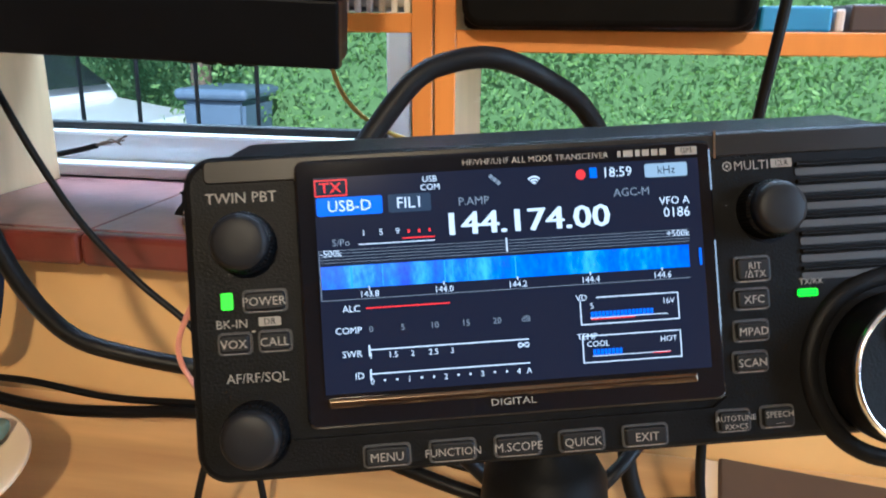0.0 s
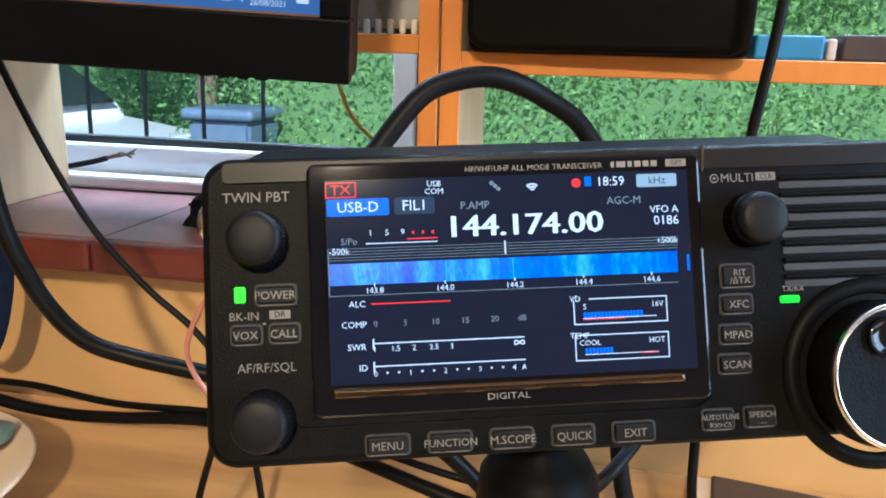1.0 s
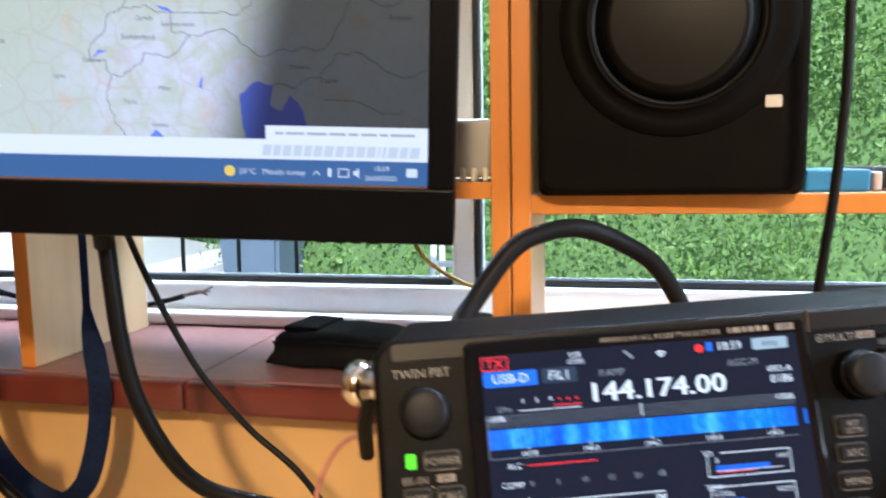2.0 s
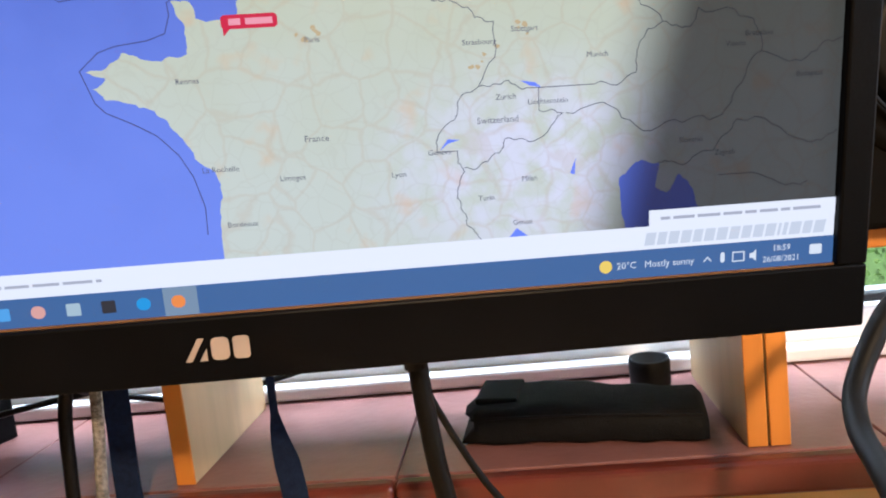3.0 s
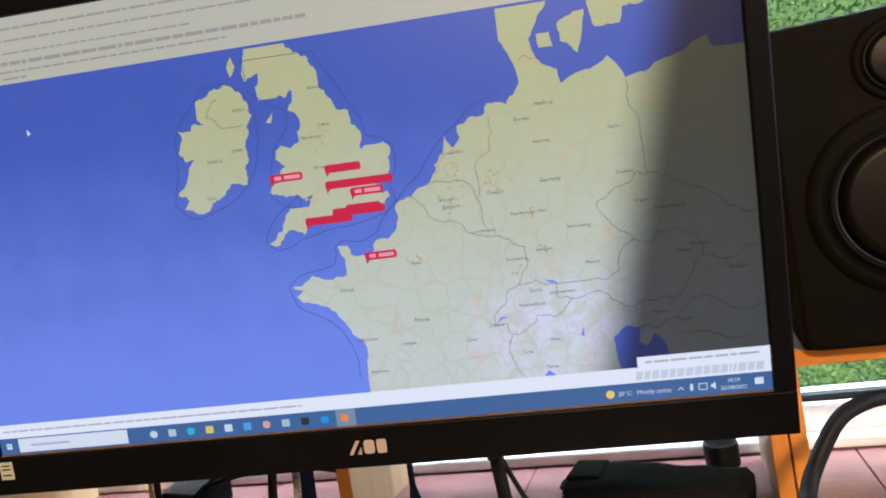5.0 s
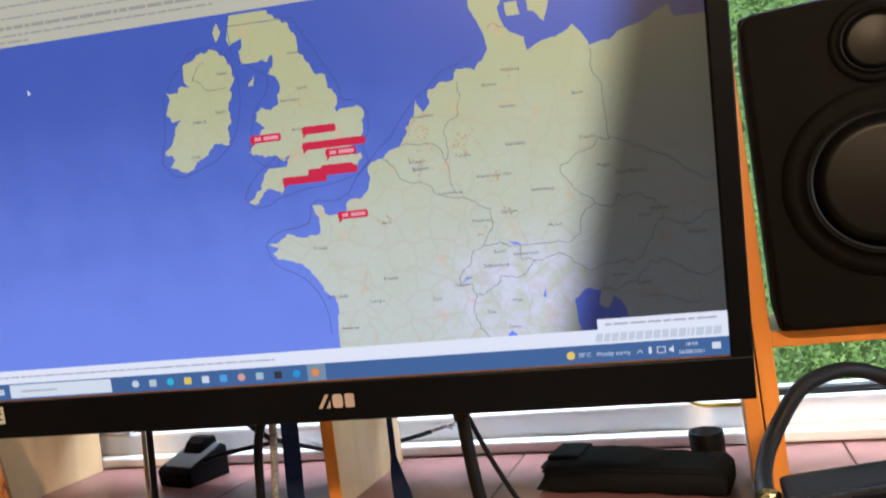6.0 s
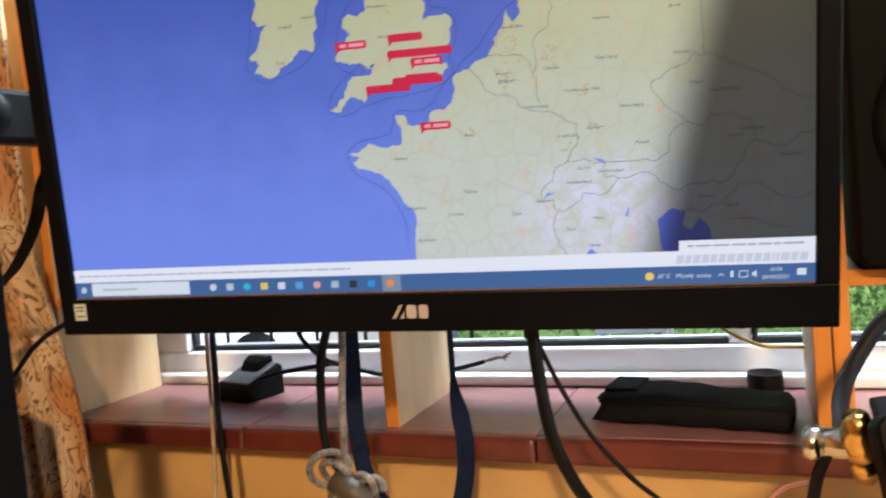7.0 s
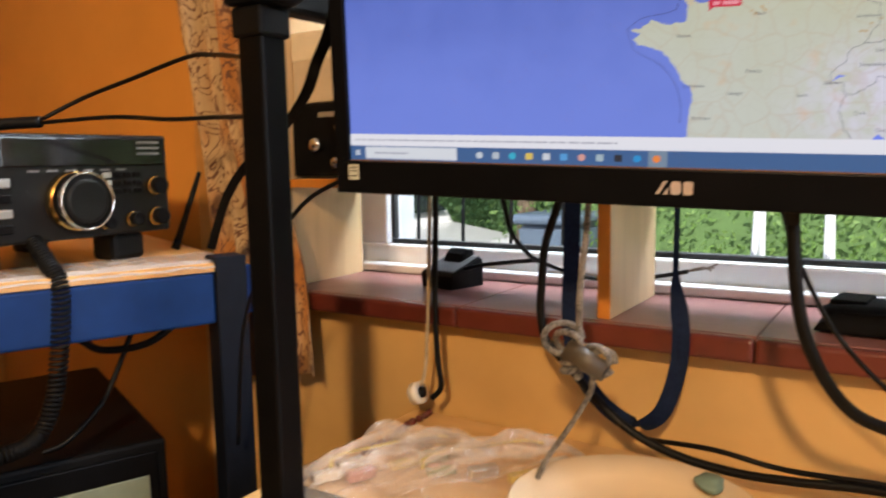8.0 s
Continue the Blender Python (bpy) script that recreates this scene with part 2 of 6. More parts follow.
# tiled sill
sill = thing("window_sill", pose(0, 0, SILL), "red quarry tiled window sill with dark red edge", "window sill", kind="structure")
part("bed", box(bmesh.new(), WX0, WX1, -0.004, 0.29, -0.026, -0.004), M_GROUT, sill)
TILE = 0.305
for i in range(7):
    x0 = -0.777 + i * TILE
    x1 = min(x0 + TILE - 0.0012, WX1)
    x0 = max(x0, WX0)
    part("tile", box(bmesh.new(), x0, x1, -0.0063, 0.235, -0.005, random.uniform(-0.0003, 0.0001), 0.0006, 1), M_SILL, sill)
    part("edge_tile", box(bmesh.new(), x0, x1, -0.0205, -0.0069, -0.0225, -0.0002, 0.004, 3), M_LIP, sill, "dark red bullnose edge tile")

# window
win = thing("window_1", pose(0, 0, 0), "white plastic framed window looking onto a garden", "window", kind="structure")
FY = 0.178
GLASS = -0.405
bm = bmesh.new()
box(bm, WX0, WX1, FY, 0.25, SILL, 0.939, 0.004)
box(bm, WX0, WX1, FY, 0.25, WZ1 - 0.06, WZ1, 0.004)
box(bm, WX0, GLASS, FY, 0.25, 0.939, WZ1 - 0.06, 0.004)
box(bm, WX1 - 0.06, WX1, FY, 0.25, 0.939, WZ1 - 0.06, 0.004)
part("window_frame", bm, M_UPVC, win, "white plastic outer frame")
part("mullion", box(bmesh.new(), 0.292, 0.314, FY + 0.012, 0.248, 0.939, WZ1 - 0.06, 0.003), M_UPVC, win)
part("sill_trim", box(bmesh.new(), WX0, WX1, 0.157, FY - 0.0005, SILL + 0.0006, SILL + 0.013, 0.003), M_UPVC, win, "bright white plastic bead along the sill")
bm = bmesh.new()
for a, b in ((GLASS, 0.292), (0.314, WX1 - 0.06)):
    box(bm, a, b, FY + 0.01, FY + 0.022, 0.939, 0.946, 0.002)
    box(bm, a, a + 0.006, FY + 0.01, FY + 0.022, 0.946, WZ1 - 0.06, 0.002)
part("gasket", bm, M_GASKET, win)
glass = bpy.data.materials.new("window_glass")
glass.use_nodes = True
gb = glass.node_tree.nodes["Principled BSDF"]
gb.inputs["Transmission Weight"].default_value, gb.inputs["Roughness"].default_value, gb.inputs["IOR"].default_value = 1.0, 0.0, 1.02
for a, b in ((GLASS, 0.292), (0.314, WX1 - 0.06)):
    pane = part("pane", box(bmesh.new(), a, b, FY + 0.03, FY + 0.034, 0.939, WZ1 - 0.06), glass, win)
    pane.visible_shadow = False

# unseen window frame added round the fill lamp
side = thing("added_window", pose(0, 0, 0), "unseen white framed side window added for fill light", "window", kind="structure")
for y0, y1, z0, z1 in ((-1.2, -0.24, 0.9, 0.96), (-1.2, -0.24, 1.94, 2.0), (-1.2, -1.14, 0.96, 1.94), (-0.3, -0.24, 0.96, 1.94)):
    part("window_frame", box(bmesh.new(), 2.25, 2.31, y0, y1, z0, z1, 0.004), M_UPVC, side)

# desk
desk = thing("desk", pose(0, 0, 0), "worn varnished pine desk against the window wall", "desk")
part("desktop", box(bmesh.new(), -0.245, 1.75, -0.62, 0.012, DESK - 0.03, DESK, 0.003), M_DESK, desk)
for x, y in ((-0.17, -0.56), (1.69, -0.56), (-0.17, -0.04), (1.69, -0.04)):
    part("leg", box(bmesh.new(), x - 0.03, x + 0.03, y - 0.03, y + 0.03, 0, DESK - 0.03, 0.003), M_DESK, desk)

# shelving on the sill
def board(x0, x1, y0, y1, z0, z1, unit, name):
    ob = part(name, box(bmesh.new(), x0, x1, y0, y1, z0, z1, 0.0006, 1), [M_PALE, M_EDGE], unit)
    for p in ob.data.polygons:
        p.material_index = 1 if p.normal.y < -0.5 else 0
    return ob


unit_a = thing("shelf_unit", pose(0, 0, SILL), "low birch shelf unit standing on the sill before the window", "shelf unit", "shelf units on the sill")
board(-0.4425, -0.430, 0.0, 0.15, 0, 0.46, unit_a, "side_panel")
board(-0.0135, 0.0, 0.0, 0.147, 0, 0.128, unit_a, "divider")
board(0.3585, 0.3708, 0.0, 0.147, 0, 0.46, unit_a, "side_panel")
board(-0.430, 0.3585, 0.001, 0.147, 0.1285, 0.1395, unit_a, "shelf")
board(-0.430, 0.3585, 0.001, 0.147, 0.448, 0.46, unit_a, "shelf")
unit_b = thing("shelf_unit", pose(0, 0, SILL), "orange edged birch shelf unit carrying a loudspeaker", "shelf unit", "shelf units on the sill")
board(0.3722, 0.3845, 0.0, 0.11, 0, 0.46, unit_b, "side_panel")
board(1.18, 1.1925, 0.0, 0.11, 0, 0.46, unit_b, "side_panel")
board(0.3845, 1.18, 0.001, 0.11, 0.1182, 0.1305, unit_b, "shelf")

# ---- monitor ----
SCREEN = 0.5


def screen_material(name, low, high, roads=0.0, side_shade=True, alps=False, strength=SCREEN):
    """A picture on the display: a lit colour, pale roads on land, a shade band painted over the right side."""
    m = bpy.data.materials.new(name)
    m.use_nodes = True
    nt = m.node_tree
    b = nt.nodes["Principled BSDF"]
    b.inputs["Base Color"].default_value = (0.006, 0.006, 0.007, 1)
    b.inputs["Roughness"].default_value = 0.33
    b.inputs["Specular IOR Level"].default_value = 0.3
    co = nt.nodes.new("ShaderNodeTexCoord")
    sep = nt.nodes.new("ShaderNodeSeparateXYZ")
    nt.links.new(co.outputs["Object"], sep.inputs[0])

    def math_node(op, a, c):
        n = nt.nodes.new("ShaderNodeMath")
        n.operation = op
        for i, v in enumerate((a, c)):
            if isinstance(v, (int, float)):
                n.inputs[i].default_value = v
            else:
                nt.links.new(v, n.inputs[i])
        return n.outputs[0]

    def mix(fac, a, c, mode="MIX"):
        n = nt.nodes.new("ShaderNodeMix")
        n.data_type, n.blend_type = "RGBA", mode
        for i, v in ((0, fac), (6, a), (7, c)):
            if isinstance(v, (int, float)):
                n.inputs[i].default_value = v
            elif isinstance(v, tuple):
                n.inputs[i].default_value = (*v, 1)
            else:
                nt.links.new(v, n.inputs[i])
        return n.outputs[2]

    def mapped(v, a, c):
        n = nt.nodes.new("ShaderNodeMapRange")
        n.interpolation_type = "SMOOTHSTEP"
        n.inputs[1].default_value, n.inputs[2].default_value = a, c
        nt.links.new(v, n.inputs[0])
        return n.outputs[0]

    noise_n = nt.nodes.new("ShaderNodeTexNoise")
    noise_n.inputs["Scale"].default_value, noise_n.inputs["Detail"].default_value = 28, 5
    nt.links.new(co.outputs["Object"], noise_n.inputs["Vector"])
    up = math_node("ADD", sep.outputs[2], math_node("MULTIPLY", math_node("SUBTRACT", noise_n.outputs[0], 0.5), 0.07))
    col = mix(mapped(up, 0.02, 0.22), low, high)
    if alps:
        ridge = nt.nodes.new("ShaderNodeTexNoise")
        ridge.inputs["Scale"].default_value, ridge.inputs["Detail"].default_value = 95, 8
        nt.links.new(co.outputs["Object"], ridge.inputs["Vector"])
        dx = math_node("MULTIPLY", math_node("SUBTRACT", sep.outputs[0], 0.375), 0.62)
        dz = math_node("SUBTRACT", sep.outputs[2], 0.046)
        far = math_node("SQRT", math_node("ADD", math_node("MULTIPLY", dx, dx), math_node("MULTIPLY", dz, dz)), 0)
        near = math_node("SUBTRACT", 1.0, mapped(far, 0.012, 0.05))
        col = mix(math_node("MULTIPLY", near, mapped(ridge.outputs[0], 0.34, 0.62)), col, (0.70, 0.68, 0.78))
    if roads:
        for scale, amount, tint in ((60, roads, (0.52, 0.36, 0.24)), (120, roads * 0.7, (0.46, 0.42, 0.34))):
            vo = nt.nodes.new("ShaderNodeTexVoronoi")
            vo.feature = "DISTANCE_TO_EDGE"
            vo.inputs["Scale"].default_value = scale
            wob = nt.nodes.new("ShaderNodeVectorMath")
            wob.operation = "MULTIPLY_ADD"
            nt.links.new(noise_n.outputs[1], wob.inputs[0])
            wob.inputs[1].default_value = (0.02, 0.02, 0.02)
            nt.links.new(co.outputs["Object"], wob.inputs[2])
            nt.links.new(wob.outputs[0], vo.inputs["Vector"])
            line = math_node("SUBTRACT", 1.0, mapped(vo.outputs["Distance"], 0.0, 0.06))
            col = mix(math_node("MULTIPLY", line, amount), col, tint)
        town = nt.nodes.new("ShaderNodeTexNoise")
        town.inputs["Scale"].default_value, town.inputs["Detail"].default_value = 60, 3
        nt.links.new(co.outputs["Object"], town.inputs["Vector"])
        col = mix(math_node("MULTIPLY", mapped(town.outputs[0], 0.58, 0.74), 0.4), col, (0.72, 0.42, 0.22))
    # darker right side of the screen: shade painted into the emitted colour
    if side_shade:
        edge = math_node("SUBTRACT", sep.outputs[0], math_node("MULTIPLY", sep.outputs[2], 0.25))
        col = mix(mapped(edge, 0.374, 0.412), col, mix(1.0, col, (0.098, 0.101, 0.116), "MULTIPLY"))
    nt.links.new(col, b.inputs["Emission Color"])
    b.inputs["Emission Strength"].default_value = strength
    return m


# sea paler towards the bottom: the panel's viewing-angle fade painted into its colour
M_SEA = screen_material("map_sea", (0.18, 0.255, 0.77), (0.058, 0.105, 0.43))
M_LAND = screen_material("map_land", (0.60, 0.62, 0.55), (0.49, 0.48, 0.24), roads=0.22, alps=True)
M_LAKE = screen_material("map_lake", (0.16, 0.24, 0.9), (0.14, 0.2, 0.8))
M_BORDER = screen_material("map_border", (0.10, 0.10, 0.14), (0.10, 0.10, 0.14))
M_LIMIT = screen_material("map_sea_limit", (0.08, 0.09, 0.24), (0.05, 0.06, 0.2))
M_PAGE = screen_material("page_white", (0.83, 0.82, 0.87), (0.52, 0.48, 0.37), side_shade=False)
M_PAGE_INK = screen_material("page_ink", (0.42, 0.42, 0.48), (0.34, 0.31, 0.27), side_shade=False)
M_MARK = screen_material("page_watermark", (0.60, 0.62, 0.68), (0.6, 0.62, 0.68), side_shade=False)
M_TAG = screen_material("map_red_tag", (0.62, 0.012, 0.06), (0.60, 0.012, 0.055), side_shade=False)
M_TAG_INK = screen_material("map_tag_ink", (0.85, 0.32, 0.38), (0.85, 0.32, 0.38), side_shade=False)
M_TASK = screen_material("task_bar", (0.055, 0.13, 0.30), (0.05, 0.1, 0.3), side_shade=False)
M_TASK_LIGHT = screen_material("task_light", (0.72, 0.74, 0.78), (0.72, 0.74, 0.78), side_shade=False)


def merc(lon, lat):
    """Longitude and latitude to metres on the screen."""
    k = 0.01107
    y = lambda a: math.degrees(math.log(math.tan(radians(45 + a / 2))))
    return 0.2689 + k * lon, 0.0890 + k * (y(lat) - y(48.33))


IRELAND = [(-10.2, 51.6), (-9.5, 51.45), (-8.5, 51.75), (-7.6, 52.1), (-6.35, 52.2), (-6.05, 53.0), (-6.1, 53.6), (-5.5, 54.4), (-5.9, 55.05), (-7.2, 55.3), (-8.3, 55.1), (-8.6, 54.65),
           (-8.3, 54.3), (-9.9, 54.25), (-10.0, 53.5), (-9.1, 53.2), (-9.7, 52.7), (-10.4, 52.1), (-9.8, 51.9)]
BRITAIN = [(-5.7, 50.07), (-5.2, 49.97), (-4.7, 50.35), (-3.6, 50.25), (-3.4, 50.65), (-2.5, 50.6), (-1.3, 50.7), (0.3, 50.8), (1.0, 50.95), (1.4, 51.2), (1.3, 51.4), (0.6, 51.45), (1.0, 51.8),
           (1.6, 52.2), (1.75, 52.7), (1.2, 52.95), (0.4, 52.95), (0.2, 52.85), (0.3, 53.2), (-0.1, 53.65), (-0.2, 54.1), (-1.2, 54.6), (-1.6, 55.4), (-2.0, 55.85), (-2.6, 56.05), (-3.2, 56.36),
           (-5.4, 56.36), (-5.6, 55.4), (-4.8, 55.6), (-5.0, 54.8), (-4.0, 54.8), (-3.1, 54.95), (-3.5, 54.4), (-2.9, 53.9), (-3.1, 53.4), (-4.2, 53.3), (-4.6, 52.9), (-4.1, 52.6),
           (-4.6, 52.1), (-5.2, 51.85), (-4.3, 51.6), (-3.2, 51.4), (-2.8, 51.55), (-3.1, 51.2), (-4.2, 51.2), (-4.6, 50.8), (-5.1, 50.4)]
WEST_COAST = [(-1.25, 43.85), (-1.25, 44.6), (-1.05, 45.5), (-1.2, 46.1), (-2.1, 46.9), (-2.5, 47.3), (-3.3, 47.6), (-4.3, 47.8), (-4.7, 48.05), (-4.2, 48.25), (-4.78, 48.4), (-3.6, 48.75),
              (-2.7, 48.55), (-1.6, 48.65), (-1.55, 49.2), (-1.9, 49.7), (-1.3, 49.65), (-1.2, 49.35), (0.1, 49.4), (0.2, 49.7), (1.5, 50.1), (1.6, 50.85), (2.5, 51.1), (3.5, 51.45), (4.1, 52.0),
              (4.7, 52.95), (5.1, 52.5), (5.5, 52.8), (5.4, 53.15), (6.9, 53.4), (7.1, 53.7), (8.1, 53.6), (8.6, 53.9)]
NORTH_COAST = [(8.9, 54.2), (8.6, 54.9), (8.1, 55.5), (8.1, 56.36), (10.7, 56.36), (10.2, 56.0), (9.6, 55.4), (9.9, 54.8), (10.9, 54.4), (11.0, 54.0), (12.3, 54.3), (13.4, 54.6), (14.2, 53.9),
               (16.2, 54.3), (18.3, 54.8), (18.6, 54.4), (20.06, 54.4), (20.06, 43.85)]
ISLES = [[(10.0, 55.5), (10.7, 55.5), (10.8, 55.1), (10.1, 55.1)], [(11.1, 55.7), (12.5, 56.0), (12.3, 55.3), (12.0, 54.8), (11.2, 55.2)],
         [(12.7, 56.3), (12.9, 55.5), (14.2, 55.45), (14.4, 55.9), (15.9, 56.1), (16.2, 56.36), (12.8, 56.36)], [(-6.4, 55.6), (-6.0, 55.9), (-6.2, 56.2), (-6.5, 55.9)], [(-4.8, 54.1), (-4.35, 54.4), (-4.5, 54.05)]]
ADRIATIC = [(12.55, 43.85), (12.35, 44.6), (12.3, 45.3), (13.1, 45.7), (13.7, 45.6), (13.55, 45.0), (13.95, 44.85), (14.4, 45.3), (14.9, 44.9), (15.3, 44.2), (15.5, 43.85)]
LAKES = [[(6.2, 46.22), (6.5, 46.48), (6.9, 46.45), (6.5, 46.38)], [(9.0, 47.68), (9.5, 47.62), (9.7, 47.5), (9.3, 47.56)], [(10.6, 45.5), (10.8, 45.85), (10.75, 45.45)], [(8.2, 43.85), (8.7, 44.25), (9.2, 43.95), (9.2, 43.85)]]
BORDERS = [[(2.5, 51.1), (3.2, 50.6), (4.2, 50.1), (4.9, 50.0), (5.8, 49.5), (6.4, 49.45), (7.6, 49.05), (8.2, 48.95), (7.6, 47.6), (7.0, 47.4), (6.2, 46.6), (6.1, 46.2), (6.8, 46.2), (7.0, 45.7), (6.7, 45.1), (7.0, 44.4), (7.5, 43.9)],
           [(3.4, 51.4), (4.4, 51.45), (5.8, 51.2), (6.0, 50.75), (6.2, 50.3), (6.4, 49.6)], [(6.0, 50.75), (6.1, 51.8), (7.0, 52.3), (7.1, 53.3)],
           [(7.6, 47.6), (8.6, 47.7), (9.6, 47.5), (9.6, 47.0), (10.4, 46.9), (9.2, 46.3), (8.4, 46.4), (7.8, 45.9), (7.0, 45.8)], [(9.6, 47.5), (10.5, 47.5), (11.5, 47.5), (12.9, 47.7), (13.0, 48.3), (13.8, 48.75), (12.5, 49.6), (12.2, 50.2),
           (13.0, 50.5), (14.3, 51.0), (14.8, 50.9), (14.7, 52.0), (14.3, 53.0), (14.2, 53.8)], [(13.8, 48.75), (14.7, 48.6), (15.0, 49.0), (16.9, 48.7), (17.2, 48.0), (16.2, 46.9), (14.5, 46.5), (12.4, 46.7), (10.5, 46.9)],
           [(14.8, 50.9), (16.2, 50.5), (17.8, 50.1), (18.8, 49.5), (20.0, 49.3)], [(17.2, 48.0), (18.8, 47.8), (20.0, 48.2)], [(13.7, 45.6), (14.5, 45.5), (15.6, 45.8), (16.4, 46.5), (18.8, 45.9), (20.0, 46.1)], [(15.8, 45.2), (17.0, 45.2), (19.0, 44.9)],
           [(-7.3, 55.0), (-8.1, 54.5), (-7.2, 54.1), (-6.1, 54.1)], [(9.0, 54.85), (9.8, 54.8)]]
TOWNS = [("Paris", 2.35, 48.8), ("France", 2.2, 46.7), ("Limoges", 1.3, 45.85), ("Lyon", 4.8, 45.75), ("Bordeaux", -0.5, 44.85), ("Rennes", -1.7, 48.1), ("La Rochelle", -1.0, 46.15), ("Germany", 9.9, 51.1), ("Frankfurt am Main", 8.6, 50.1),
         ("Luxembourg", 6.1, 49.65), ("Strasbourg", 7.7, 48.55), ("Stuttgart", 9.2, 48.78), ("Munich", 11.6, 48.15), ("Switzerland", 8.2, 46.85), ("Geneva", 6.2, 46.2), ("Nuremberg", 11.1, 49.45), ("Cologne", 7.0, 50.9), ("Belgium", 4.6, 50.6),
         ("Brussels", 4.4, 50.85), ("Amsterdam", 5.0, 52.35), ("Hamburg", 10.0, 53.5), ("Bremen", 8.8, 53.1), ("Berlin", 13.4, 52.5), ("Dresden", 13.7, 51.05), ("Prague", 14.4, 50.05), ("Vienna", 16.3, 48.2), ("Milan", 9.2, 45.45), ("Turin", 7.7, 45.05),
         ("Genoa", 8.9, 44.4), ("Zurich", 8.5, 47.35), ("Ireland", -8.0, 53.1), ("Dublin", -6.6, 53.35), ("Cork", -8.5, 51.9), ("Belfast", -6.2, 54.6), ("Leeds", -1.6, 53.8), ("Cardiff", -3.2, 51.5), ("Birmingham", -1.9, 52.45), ("Liechtenstein", 9.9, 47.2),
         ("Zagreb", 16.0, 45.75), ("Budapest", 18.9, 47.45), ("Slovenia", 14.8, 46.1), ("Bratislava", 17.1, 48.4), ("Czech Republic", 15.8, 49.75), ("Manchester", -2.4, 53.45), ("Newcastle", -1.7, 54.95), ("Hanover", 9.7, 52.35)]


def jagged(points, amount=0.07, per=3, closed=True):
    """A coast with small bays between its known points."""
    rnd, out = random.Random(len(points)), []
    pairs = list(zip(points, points[1:] + points[:1])) if closed else list(zip(points, points[1:]))
    for p, q in pairs:
        run = [p, q]
        for level in range(0 if p[0] == q[0] or p[1] == q[1] else per):
            finer = []
            for (a, b), (c, d) in zip(run, run[1:]):
                k = rnd.uniform(-2.6, 2.6) * amount
                finer += [(a, b), ((a + c) / 2 - (d - b) * k, (b + d) / 2 + (c - a) * k * 0.6)]
            run = finer + [run[-1]]
        out += run[:-1]
    return out if closed else out + [points[-1]]


def sea_limit(points, away, closed=True):
    """The line some miles off a coast: the outline pushed out and smoothed."""
    n, out = len(points), []
    for i in range(0 if closed else 1, n if closed else n - 1):
        (ax, ay), (bx, by) = points[(i - 2) % n] if closed else points[max(i - 2, 0)], points[(i + 2) % n] if closed else points[min(i + 2, n - 1)]
        cx = sum(points[(i + k) % n][0] if closed else points[min(max(i + k, 0), n - 1)][0] for k in (-1, 0, 1)) / 3
        cy = sum(points[(i + k) % n][1] if closed else points[min(max(i + k, 0), n - 1)][1] for k in (-1, 0, 1)) / 3
        d = math.hypot(bx - ax, by - ay) or 1
        out.append((cx + (by - ay) / d * away, cy - (bx - ax) / d * away * 0.65))
    return out + out[:1] if closed else out


